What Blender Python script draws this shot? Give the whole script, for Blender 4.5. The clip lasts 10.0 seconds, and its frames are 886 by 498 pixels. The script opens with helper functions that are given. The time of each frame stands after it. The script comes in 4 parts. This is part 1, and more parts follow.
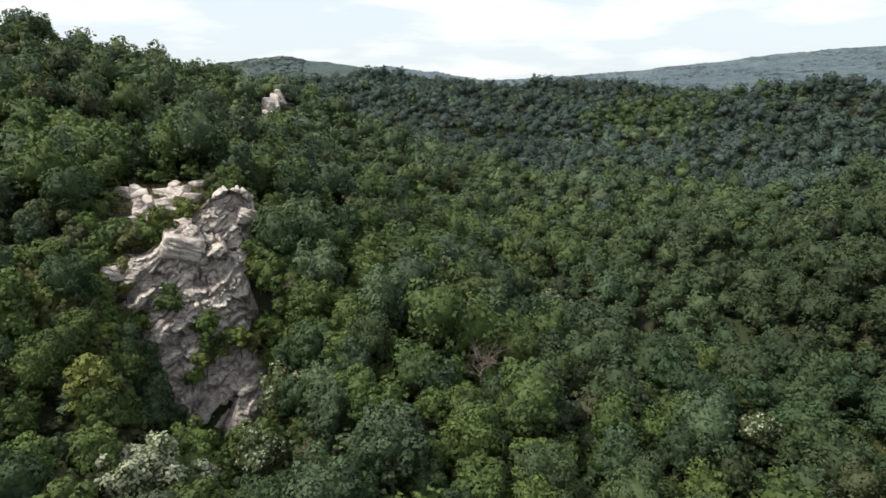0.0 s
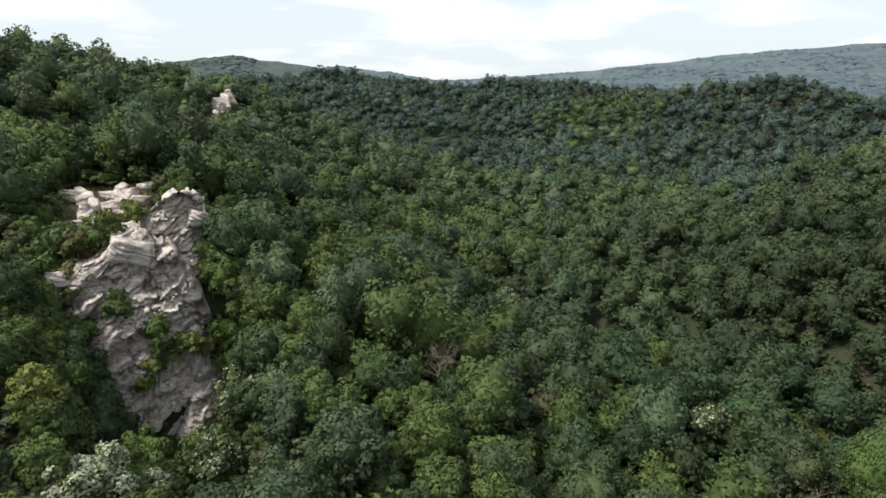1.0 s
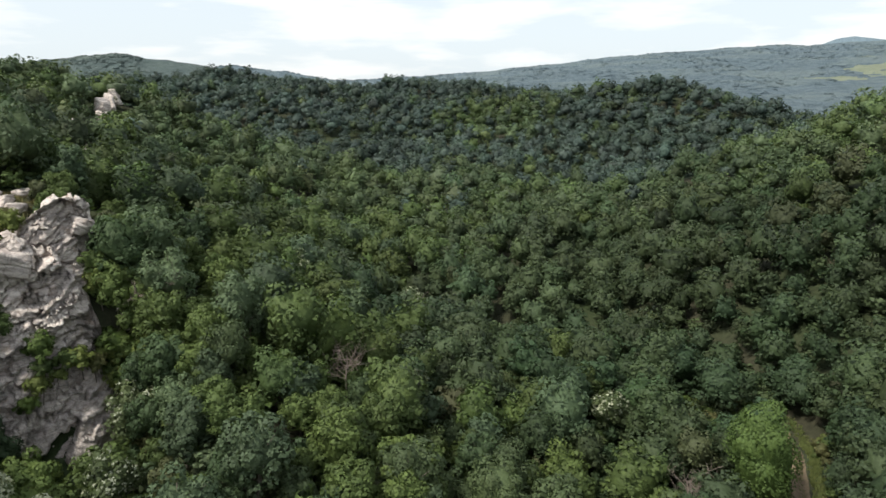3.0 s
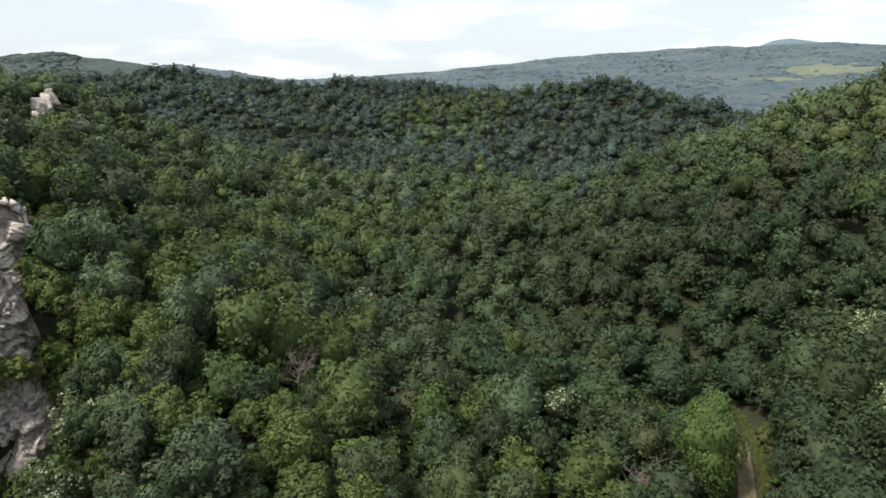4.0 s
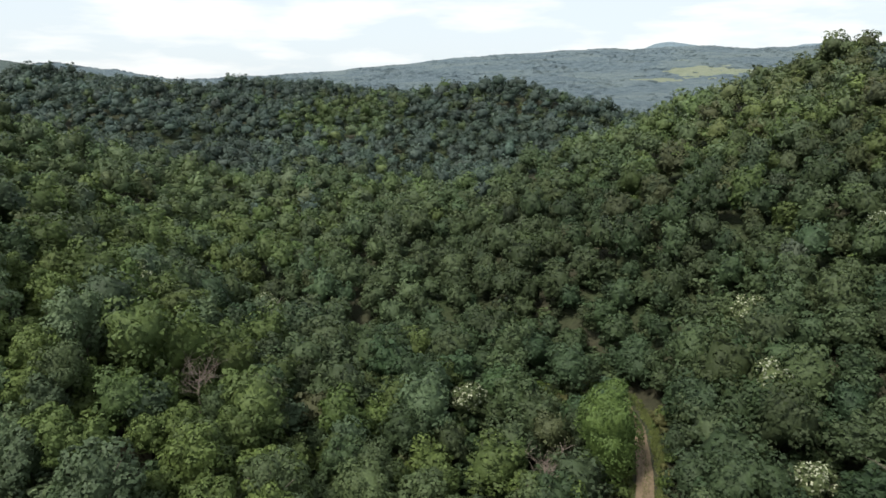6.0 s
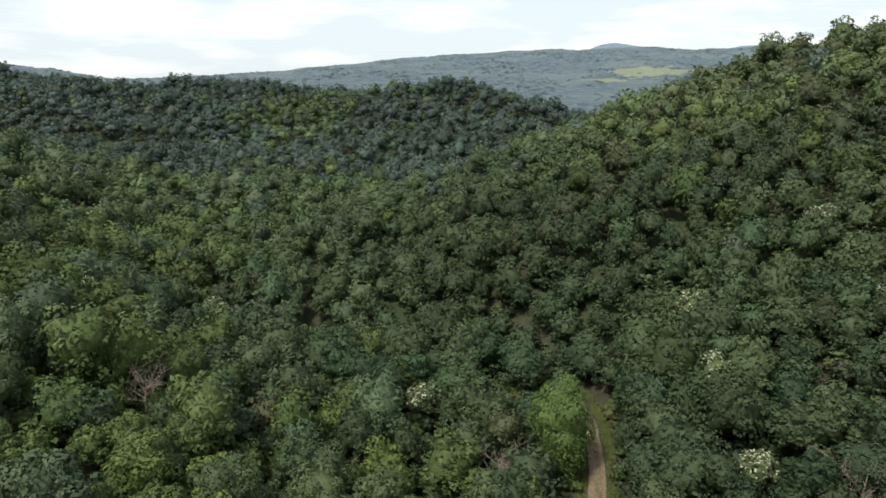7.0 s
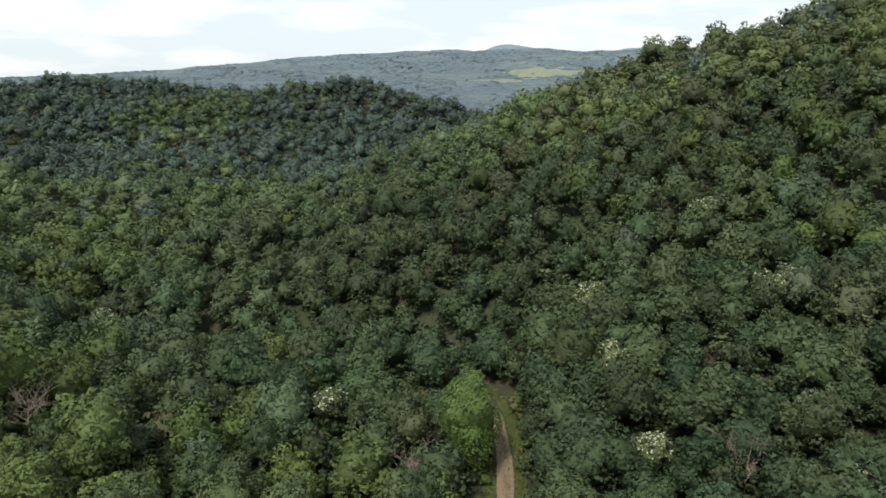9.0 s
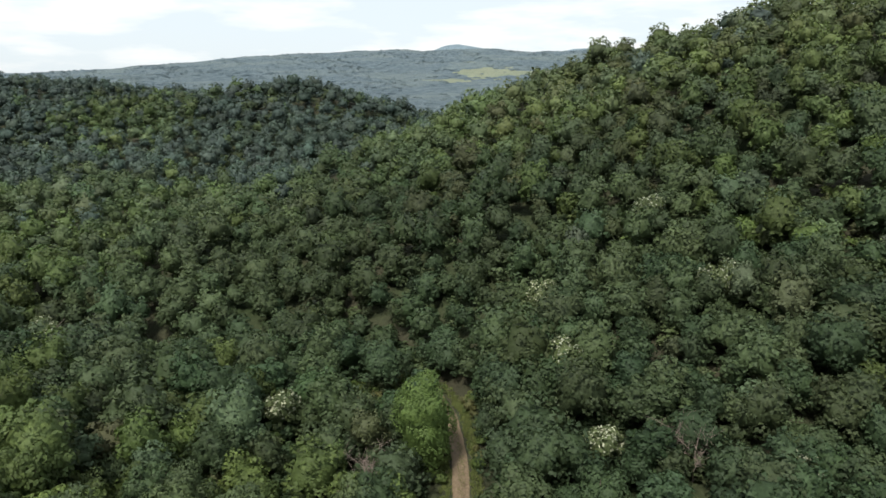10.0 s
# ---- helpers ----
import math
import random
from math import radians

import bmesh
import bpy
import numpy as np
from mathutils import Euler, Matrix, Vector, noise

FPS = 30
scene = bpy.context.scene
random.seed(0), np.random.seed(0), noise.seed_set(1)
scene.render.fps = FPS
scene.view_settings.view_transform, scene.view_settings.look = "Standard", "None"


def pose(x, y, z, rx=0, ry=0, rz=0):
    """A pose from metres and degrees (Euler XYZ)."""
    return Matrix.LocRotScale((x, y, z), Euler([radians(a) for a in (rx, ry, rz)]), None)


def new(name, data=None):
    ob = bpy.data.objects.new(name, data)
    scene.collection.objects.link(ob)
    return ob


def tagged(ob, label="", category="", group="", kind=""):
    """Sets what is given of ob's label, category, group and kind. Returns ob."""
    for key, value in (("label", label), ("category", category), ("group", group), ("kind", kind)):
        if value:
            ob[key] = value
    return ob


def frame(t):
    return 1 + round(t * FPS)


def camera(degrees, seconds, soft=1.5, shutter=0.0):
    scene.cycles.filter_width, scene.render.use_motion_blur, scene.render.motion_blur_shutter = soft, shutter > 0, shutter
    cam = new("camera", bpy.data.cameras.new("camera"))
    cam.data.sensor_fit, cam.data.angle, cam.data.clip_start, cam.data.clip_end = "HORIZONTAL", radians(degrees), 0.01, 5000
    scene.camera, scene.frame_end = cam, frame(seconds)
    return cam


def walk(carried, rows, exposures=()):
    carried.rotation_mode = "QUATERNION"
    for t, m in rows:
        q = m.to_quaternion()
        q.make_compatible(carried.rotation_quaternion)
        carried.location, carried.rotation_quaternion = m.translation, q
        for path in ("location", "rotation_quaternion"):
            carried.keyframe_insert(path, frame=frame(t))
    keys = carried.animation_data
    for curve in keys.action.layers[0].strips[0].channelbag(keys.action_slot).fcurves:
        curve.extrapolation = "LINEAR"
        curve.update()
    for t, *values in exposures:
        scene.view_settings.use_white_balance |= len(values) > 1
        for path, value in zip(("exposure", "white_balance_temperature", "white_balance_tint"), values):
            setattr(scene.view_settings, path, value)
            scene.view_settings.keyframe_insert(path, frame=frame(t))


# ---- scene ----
# ---------------------------------------------------------------- camera: a drone that hovers and turns to the right
cam = camera(65.0, 10.0, soft=1.6)
EYE = 62.0
TURN = [(0.0, 0.0), (0.5, 1.81), (1.0, 3.71), (1.5, 5.72), (2.0, 7.76), (2.5, 9.80), (4.0, 15.86), (4.5, 17.88), (5.0, 19.92),
        (5.5, 21.95), (7.0, 28.05), (7.5, 30.09), (8.0, 32.12), (8.5, 34.16), (9.0, 36.20), (9.5, 38.22), (10.0, 40.24)]
walk(cam, [(t, pose(0, 0, EYE, 90 - 12.40, 0, -a)) for t, a in TURN])

# ---------------------------------------------------------------- sky and sun
SUN_AZ, SUN_EL = -116.0, 55.0          # degrees clockwise from +y, degrees up
world = bpy.data.worlds.new("sky")
scene.world = world
world.use_nodes = True
nt = world.node_tree
nt.nodes.clear()


def node(tree, kind, **values):
    n = tree.nodes.new(kind)
    for key, value in values.items():
        n.inputs[key].default_value = value
    return n


def ramp(tree, source, stops, out="Color"):
    n = tree.nodes.new("ShaderNodeValToRGB")
    el = n.color_ramp.elements
    while len(el) < len(stops):
        el.new(0.5)
    for e, (p, c) in zip(el, stops):
        e.position = p
        e.color = (*c, 1) if len(c) == 3 else c
    tree.links.new(source, n.inputs[0])
    return n.outputs[out]


sky = nt.nodes.new("ShaderNodeTexSky")
sky.sky_type, sky.sun_disc = "NISHITA", False
sky.sun_elevation, sky.sun_rotation = radians(SUN_EL), radians(SUN_AZ)
sky.air_density, sky.dust_density = 1.0, 2.0
sky_bg = node(nt, "ShaderNodeBackground", Strength=0.12)
nt.links.new(sky.outputs[0], sky_bg.inputs[0])
# thin veil of cloud with brighter heaps in it
coord = nt.nodes.new("ShaderNodeTexCoord")
flat = node(nt, "ShaderNodeMapping")
flat.inputs["Scale"].default_value = (2.2, 2.2, 11.0)
nt.links.new(coord.outputs["Generated"], flat.inputs[0])
heaps = node(nt, "ShaderNodeTexNoise", Scale=2.1, Detail=6.0, Roughness=0.52)
nt.links.new(flat.outputs[0], heaps.inputs["Vector"])
cover = ramp(nt, heaps.outputs["Fac"], [(0.50, (0, 0, 0)), (0.64, (1, 1, 1))])
veil = nt.nodes.new("ShaderNodeMix")
veil.data_type = "RGBA"
veil.inputs[6].default_value = (0.80, 0.875, 0.925, 1)
veil.inputs[7].default_value = (1.05, 1.05, 1.04, 1)
nt.links.new(cover, veil.inputs[0])
veil_bg = node(nt, "ShaderNodeBackground", Strength=0.91)
nt.links.new(veil.outputs[2], veil_bg.inputs[0])
blend = node(nt, "ShaderNodeMixShader", Fac=0.78)
nt.links.new(sky_bg.outputs[0], blend.inputs[1])
nt.links.new(veil_bg.outputs[0], blend.inputs[2])
wout = nt.nodes.new("ShaderNodeOutputWorld")
nt.links.new(blend.outputs[0], wout.inputs[0])

sun = new("sun", bpy.data.lights.new("sun", "SUN"))
sun.data.energy, sun.data.angle, sun.data.color = 3.9, radians(9), (1.0, 0.95, 0.86)
sun.matrix_world = pose(0, 0, 300, 90 - SUN_EL, 0, 180 - SUN_AZ)
scene.view_settings.exposure = 0.37


# ---------------------------------------------------------------- materials
def material(name):
    m = bpy.data.materials.new(name)
    m.use_nodes = True
    t = m.node_tree
    t.nodes.clear()
    out = t.nodes.new("ShaderNodeOutputMaterial")
    bsdf = node(t, "ShaderNodeBsdfPrincipled", Roughness=0.8)
    bsdf.inputs["Specular IOR Level"].default_value = 0.2
    t.links.new(bsdf.outputs[0], out.inputs[0])
    return m, t, bsdf, out


def mix(t, a, b, fac, how="MIX"):
    n = t.nodes.new("ShaderNodeMix")
    n.data_type, n.blend_type = "RGBA", how
    for k, v in ((0, fac), (6, a), (7, b)):
        if isinstance(v, (int, float)):
            n.inputs[k].default_value = v
        elif isinstance(v, tuple):
            n.inputs[k].default_value = (*v, 1)
        else:
            t.links.new(v, n.inputs[k])
    return n.outputs[2]


def noise_tex(t, scale, detail=5.0, rough=0.55, stretch=None, turn=(0, 0, 0), space="Object"):
    c = t.nodes.new("ShaderNodeTexCoord")
    n = node(t, "ShaderNodeTexNoise", Scale=scale, Detail=detail, Roughness=rough)
    if stretch:
        m = node(t, "ShaderNodeMapping")
        m.inputs["Scale"].default_value = stretch
        m.inputs["Rotation"].default_value = [radians(a) for a in turn]
        t.links.new(c.outputs[space], m.inputs[0])
        t.links.new(m.outputs[0], n.inputs["Vector"])
    else:
        t.links.new(c.outputs[space], n.inputs["Vector"])
    return n.outputs["Fac"]


def bump(t, bsdf, height, strength, distance):
    b = node(t, "ShaderNodeBump", Strength=strength, Distance=distance)
    t.links.new(height, b.inputs["Height"])
    t.links.new(b.outputs[0], bsdf.inputs["Normal"])


def leaf_material():
    m, t, bsdf, out = material("leaves")
    tint = t.nodes.new("ShaderNodeAttribute")
    tint.attribute_name = "tint"
    geo = t.nodes.new("ShaderNodeNewGeometry")
    info = t.nodes.new("ShaderNodeObjectInfo")
    leaf = ramp(t, geo.outputs["Random Per Island"], [(0.0, (0.80, 0.82, 0.80)), (0.6, (1.0, 1.0, 1.0)), (1.0, (1.22, 1.2, 1.12))])
    whole = ramp(t, info.outputs["Random"], [(0.0, (0.78, 0.80, 0.82)), (1.0, (1.16, 1.15, 1.1))])
    col = mix(t, mix(t, tint.outputs["Color"], leaf, 1.0, "MULTIPLY"), whole, 1.0, "MULTIPLY")
    spray = noise_tex(t, 1.7, 4, 0.7)
    col = mix(t, col, ramp(t, spray, [(0.32, (0.70, 0.70, 0.70)), (0.70, (1.24, 1.24, 1.2))]), 1.0, "MULTIPLY")
    bump(t, bsdf, spray, 0.55, 0.35)
    t.links.new(col, bsdf.inputs["Base Color"])
    bsdf.inputs["Roughness"].default_value = 0.6
    bsdf.inputs["Specular IOR Level"].default_value = 0.2
    tr = node(t, "ShaderNodeBsdfTranslucent")
    t.links.new(mix(t, col, (1.0, 1.15, 0.5), 0.6, "MULTIPLY"), tr.inputs[0])
    ms = node(t, "ShaderNodeMixShader", Fac=0.2)
    t.links.new(bsdf.outputs[0], ms.inputs[1])
    t.links.new(tr.outputs[0], ms.inputs[2])
    t.links.new(ms.outputs[0], out.inputs[0])
    return m


def bark_material(name, dark, light):
    m, t, bsdf, out = material(name)
    g = noise_tex(t, 3.0, 6, 0.6, (4, 4, 0.8))
    t.links.new(ramp(t, g, [(0.3, dark), (0.7, light)]), bsdf.inputs["Base Color"])
    bump(t, bsdf, g, 0.6, 0.05)
    return m


def ground_material():
    m, t, bsdf, out = material("forest_floor")
    big = noise_tex(t, 0.03, 5)
    fine = noise_tex(t, 1.2, 7, 0.65)
    soil = ramp(t, fine, [(0.3, (0.022, 0.022, 0.013)), (0.7, (0.05, 0.048, 0.028))])
    herb = ramp(t, fine, [(0.3, (0.016, 0.026, 0.010)), (0.7, (0.04, 0.06, 0.022))])
    t.links.new(mix(t, soil, herb, ramp(t, big, [(0.4, (0, 0, 0)), (0.6, (1, 1, 1))])), bsdf.inputs["Base Color"])
    bump(t, bsdf, fine, 0.8, 0.4)
    return m


def rock_material():
    m, t, bsdf, out = material("limestone")
    strata = noise_tex(t, 0.5, 8, 0.65, (0.6, 0.6, 3.2), (0, -24, 0))
    blot = noise_tex(t, 0.35, 6, 0.6)
    grit = noise_tex(t, 5.0, 6, 0.7)
    base = ramp(t, strata, [(0.28, (0.22, 0.188, 0.172)), (0.42, (0.46, 0.40, 0.365)), (0.58, (0.63, 0.56, 0.505)), (0.74, (0.72, 0.65, 0.59))])
    base = mix(t, base, (0.36, 0.25, 0.17), ramp(t, blot, [(0.58, (0, 0, 0)), (0.72, (0.6, 0.6, 0.6))]))
    streak = noise_tex(t, 0.9, 5, 0.6, (1.6, 1.6, 0.25))
    base = mix(t, base, (0.12, 0.115, 0.115), ramp(t, streak, [(0.57, (0, 0, 0)), (0.7, (0.6, 0.6, 0.6))]))
    base = mix(t, base, ramp(t, grit, [(0.25, (0.55, 0.55, 0.55)), (0.75, (1.2, 1.2, 1.2))]), 0.6, "MULTIPLY")
    vor = node(t, "ShaderNodeTexVoronoi", Scale=0.55)
    vor.feature = "DISTANCE_TO_EDGE"
    c = t.nodes.new("ShaderNodeTexCoord")
    mp = node(t, "ShaderNodeMapping")
    mp.inputs["Scale"].default_value = (0.8, 0.8, 2.0)
    mp.inputs["Rotation"].default_value = (0, radians(16), 0)
    t.links.new(c.outputs["Object"], mp.inputs[0])
    t.links.new(mp.outputs[0], vor.inputs["Vector"])
    crack = ramp(t, vor.outputs["Distance"], [(0.0, (0.35, 0.33, 0.32)), (0.06, (1, 1, 1))])
    base = mix(t, base, crack, 0.5, "MULTIPLY")
    t.links.new(base, bsdf.inputs["Base Color"])
    bsdf.inputs["Roughness"].default_value = 0.9
    b2 = mix(t, strata, grit, 0.35)
    bump(t, bsdf, mix(t, b2, crack, 0.2, "MULTIPLY"), 1.0, 0.35)
    return m


def road_material():
    m, t, bsdf, out = material("dirt_track")
    fine = noise_tex(t, 2.5, 7, 0.65)
    big = noise_tex(t, 0.25, 4)
    col = ramp(t, fine, [(0.3, (0.095, 0.070, 0.045)), (0.7, (0.19, 0.145, 0.095))])
    col = mix(t, col, (0.13, 0.10, 0.065), ramp(t, big, [(0.5, (0, 0, 0)), (0.65, (0.7, 0.7, 0.7))]))
    t.links.new(col, bsdf.inputs["Base Color"])
    bump(t, bsdf, fine, 0.7, 0.08)
    return m


def grass_material(name, a, b):
    m, t, bsdf, out = material(name)
    geo = t.nodes.new("ShaderNodeNewGeometry")
    t.links.new(ramp(t, geo.outputs["Random Per Island"], [(0.0, a), (1.0, b)]), bsdf.inputs["Base Color"])
    return m


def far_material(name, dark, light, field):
    """Woods and fields on far slopes; the woods' colours hold painted distance haze."""
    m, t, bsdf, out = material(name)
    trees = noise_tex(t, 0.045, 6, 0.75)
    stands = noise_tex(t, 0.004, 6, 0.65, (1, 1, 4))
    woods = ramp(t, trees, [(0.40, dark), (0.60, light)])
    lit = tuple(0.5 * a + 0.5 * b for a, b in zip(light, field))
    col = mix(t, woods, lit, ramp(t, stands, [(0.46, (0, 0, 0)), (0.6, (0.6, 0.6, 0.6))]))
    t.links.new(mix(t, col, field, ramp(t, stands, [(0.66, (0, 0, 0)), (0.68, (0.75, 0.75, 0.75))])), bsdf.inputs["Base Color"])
    bsdf.inputs["Roughness"].default_value = 1.0
    bump(t, bsdf, trees, 1.0, 25.0)
    return m


LEAVES = leaf_material()
BARK = bark_material("bark", (0.06, 0.05, 0.04), (0.17, 0.145, 0.12))
DEAD = bark_material("dead_wood", (0.11, 0.085, 0.07), (0.24, 0.20, 0.17))
FLOOR = ground_material()
ROCK = rock_material()
ROAD = road_material()
GRASS = grass_material("dry_grass", (0.10, 0.105, 0.035), (0.26, 0.22, 0.10))
HERB = grass_material("green_grass", (0.06, 0.085, 0.025), (0.15, 0.17, 0.055))
# aerial haze is painted into these three wood colours as pale blue-grey
FAR_HAZED = far_material("hazed_far_woods", (0.094, 0.132, 0.158), (0.160, 0.212, 0.235), (0.22, 0.265, 0.235))
FARTHEST_HAZED = far_material("hazed_farthest_woods", (0.17, 0.235, 0.28), (0.21, 0.28, 0.32), (0.26, 0.33, 0.33))
FAR_LEFT_HAZED = far_material("hazed_hill_woods", (0.078, 0.110, 0.108), (0.12, 0.155, 0.145), (0.16, 0.19, 0.15))
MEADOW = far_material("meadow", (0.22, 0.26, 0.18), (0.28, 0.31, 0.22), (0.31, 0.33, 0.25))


# ---------------------------------------------------------------- the lie of the land
def at(az, r):
    return r * math.sin(radians(az)), r * math.cos(radians(az))


def waves(x, y, size, seed):
    """Smooth uneven swell of about -1 to 1."""
    rng = np.random.default_rng(seed)
    total = np.zeros_like(x)
    for k in range(7):
        a, ph = rng.uniform(0, math.tau), rng.uniform(0, math.tau)
        f = math.tau / size * rng.uniform(0.6, 1.7)
        total += np.sin(f * (x * math.cos(a) + y * math.sin(a)) + ph)
    return total / 3.2


CANOPY = 10.5


def crest(spine, drop=CANOPY):
    """A spine of (azimuth, distance, elevation angle of its tree tops) as (azimuth, distance, ground height)."""
    return [(a, r, EYE + r * math.tan(radians(e)) - drop) for a, r, e in spine]


def ridge(x, y, spine, slope, soft=14.0):
    """Ground height of a ridge along a spine of (azimuth, distance, height), falling away to both sides."""
    best = np.full_like(x, -900.0)
    pts = [(*at(a, r), z) for a, r, z in spine]
    for (x0, y0, z0), (x1, y1, z1) in zip(pts, pts[1:]):
        dx, dy = x1 - x0, y1 - y0
        u = np.clip(((x - x0) * dx + (y - y0) * dy) / (dx * dx + dy * dy), 0, 1)
        d = np.hypot(x - x0 - u * dx, y - y0 - u * dy)
        best = np.maximum(best, z0 + u * (z1 - z0) - slope * (np.sqrt(d * d + soft * soft) - soft))
    return best


CREST_LEFT = crest([(-110, 260, 4), (-75, 250, 5), (-48, 250, 6.6), (-38, 254, 6.4), (-31.2, 258, 5.9), (-28, 262, 4.9), (-24.5, 270, 4.0), (-20.8, 280, 3.35),
                    (-16.8, 290, 2.9), (-14.6, 294, 2.2), (-12.7, 296, 1.0), (-10.1, 298, -0.6), (-7.5, 300, -1.6), (-3.9, 304, -2.8), (-0.2, 308, -3.25),
                    (2.1, 306, -3.6), (5.4, 300, -4.65), (8.1, 292, -5.3), (10.8, 284, -5.9)])
CRAG_SPUR = [(-40, 140, 44), (-31, 128, 43), (-25, 126, 48.0), (-20, 126, 48.5), (-17.5, 130, 45), (-16.3, 165, 41), (-15.4, 210, 43), (-14.7, 250, 48), (-14.2, 294, 52)]
LEFT_RIB = [(-28, 262, 75), (-31, 190, 60), (-32, 135, 44)]
DOME = crest([(42, 500, -3.0), (38.2, 490, -1.2), (36.2, 486, -0.6), (34.1, 482, 0.1), (32, 478, 0.66), (29.9, 474, 1.3), (27.7, 470, 1.46), (25.5, 466, 1.2),
              (22.5, 462, 0.6), (20.0, 448, -0.2), (17.2, 425, -1.5), (15.0, 400, -2.9), (13.0, 375, -4.3)])
BACK = crest([(-45, 660, 1.5), (-16, 600, 0.6), (-11.4, 590, 0.9), (-8.2, 580, 1.98), (-5.6, 575, 2.2), (-2.9, 570, 1.87), (0.3, 566, 1.42), (3.4, 566, 1.25), (7, 570, 1.25), (10.1, 574, 1.66),
              (12.3, 580, 1.43), (16.1, 596, 1.05), (18.2, 610, 0.85), (20.7, 625, 0.55), (26, 650, 0.0), (32, 680, -1.2)])
BACK_RIB = crest([(-1.0, 560, 1.2), (1.0, 500, -0.9), (3.5, 440, -3.3), (6, 400, -4.7)])
CREST_RIGHT = crest([(120, 380, 5), (95, 340, 7.5), (80, 300, 8.8), (73, 286, 8.6), (67, 284, 7.6), (63.2, 285, 6.6), (61.1, 288, 6.0), (57.7, 292, 5.05), (54, 296, 4.2), (50.2, 300, 2.75),
                     (48.2, 302, 1.8), (46.1, 304, 0.85), (44, 306, -0.2), (41.9, 306, -0.75), (40.1, 303, -1.45), (37.4, 294, -2.0), (35.2, 284, -2.9), (32.9, 274, -3.85),
                     (30.5, 262, -5.15), (28.2, 250, -6.0), (25.9, 236, -7.2), (23.6, 222, -8.2), (21, 205, -9.6)])
RIGHT_RIB = crest([(56, 292, 4.0), (55, 240, -1.0), (54, 190, -6.4), (53, 150, -12.0)])
BENCH = [(-4, 132, 11.5), (5, 128, 11.0), (12, 122, 10.5), (20, 117, 10.5), (28, 114, 10.0), (34, 113, 9.0)]
GULLY = [(2, 172), (10, 158), (18, 150), (26, 146), (33, 141), (38, 136), (41, 122)]

CRAG_TURN, CRAG_R = -20.5, 100.0


def smooth(v, a, b):
    t = np.clip((v - a) / (b - a), 0, 1)
    return t * t * (3 - 2 * t)


def height(x, y):
    x, y = np.asarray(x, float), np.asarray(y, float)
    r = np.hypot(x, y)
    floor = np.interp(r, [0, 75, 110, 150, 200, 320, 420, 620, 900], [1, 4.5, 7.5, 10.5, 15, 21, 26, 24, 18])
    parts = [floor, ridge(x, y, CREST_LEFT, 0.46, 8.0), ridge(x, y, LEFT_RIB, 0.42, 14.0), ridge(x, y, CRAG_SPUR, 0.62, 6.0), ridge(x, y, CREST_RIGHT, 0.43, 8.0), ridge(x, y, RIGHT_RIB, 0.46, 10.0),
             ridge(x, y, BACK, 0.20, 20.0), ridge(x, y, BACK_RIB, 0.24, 12.0), ridge(x, y, DOME, 0.33, 22.0), ridge(x, y, BENCH, 0.30, 10.0),
             ridge(x, y, [(150, 330, 70), (200, 330, 80), (250, 300, 80)], 0.3)]
    top = np.maximum.reduce(parts)
    land = top + 2.6 * np.log(sum(np.exp((p - top) / 2.6) for p in parts)) - 1.2
    gully = -ridge(x, y, [(a, b, 0.0) for a, b in GULLY], 1.0, 0.1)
    land = land - 7.0 * np.exp(-(gully / 12.0) ** 2)
    rough = np.clip((land - floor + 4) / 25, 0.15, 1) * np.clip(r / 300, 0.35, 1.5)
    # the drop below the crag
    ct, st = math.cos(radians(CRAG_TURN)), math.sin(radians(CRAG_TURN))
    across, front = x * ct - y * st, CRAG_R - (x * st + y * ct)
    step = smooth(front, -6, 1.5) * smooth(across, -13, -2) * (1 - smooth(across, 9.5, 19)) * (1 - smooth(front, 25, 60))
    land = land - step * np.maximum(land - 15 + 0.12 * np.maximum(front, 0), 0)
    return land + rough * (1.7 * waves(x, y, 85, 3) + 0.9 * waves(x, y, 30, 4))


def hz(x, y):
    return float(height(np.array([x]), np.array([y]))[0])


# ---------------------------------------------------------------- mesh helpers
def mesh_from(name, verts, tris, mats, tint=None, smooth=False, mat_index=None, normals=None):
    me = bpy.data.meshes.new(name)
    n, k = len(verts), len(tris)
    side = tris.shape[1]
    me.vertices.add(n)
    me.vertices.foreach_set("co", np.ascontiguousarray(verts, np.float32).ravel())
    me.loops.add(k * side)
    me.loops.foreach_set("vertex_index", np.ascontiguousarray(tris, np.int32).ravel())
    me.polygons.add(k)
    me.polygons.foreach_set("loop_start", np.arange(0, k * side, side, dtype=np.int32))
    for m in mats:
        me.materials.append(m)
    if mat_index is not None:
        me.polygons.foreach_set("material_index", mat_index.astype(np.int32))
    me.update(calc_edges=True)
    if tint is not None:
        col = np.ones((n, 4), np.float32)
        col[:, :3] = tint
        me.attributes.new("tint", "FLOAT_COLOR", "POINT").data.foreach_set("color", col.ravel())
    if smooth or normals is not None:
        me.polygons.foreach_set("use_smooth", np.ones(k, bool))
    if normals is not None:
        me.attributes.new("custom_normal", "FLOAT_VECTOR", "POINT").data.foreach_set("vector", np.ascontiguousarray(normals, np.float32).ravel())
    return me


def leafy(name, arrays, tint):
    """A mesh of leaves of one tint."""
    v, f, n = arrays
    return mesh_from(name, v, f, [LEAVES], np.tile(np.array(tint), (len(v), 1)), normals=n)


def child(name, me, parent, label=""):
    ob = new(name, me)
    ob.parent = parent
    return tagged(ob, label)


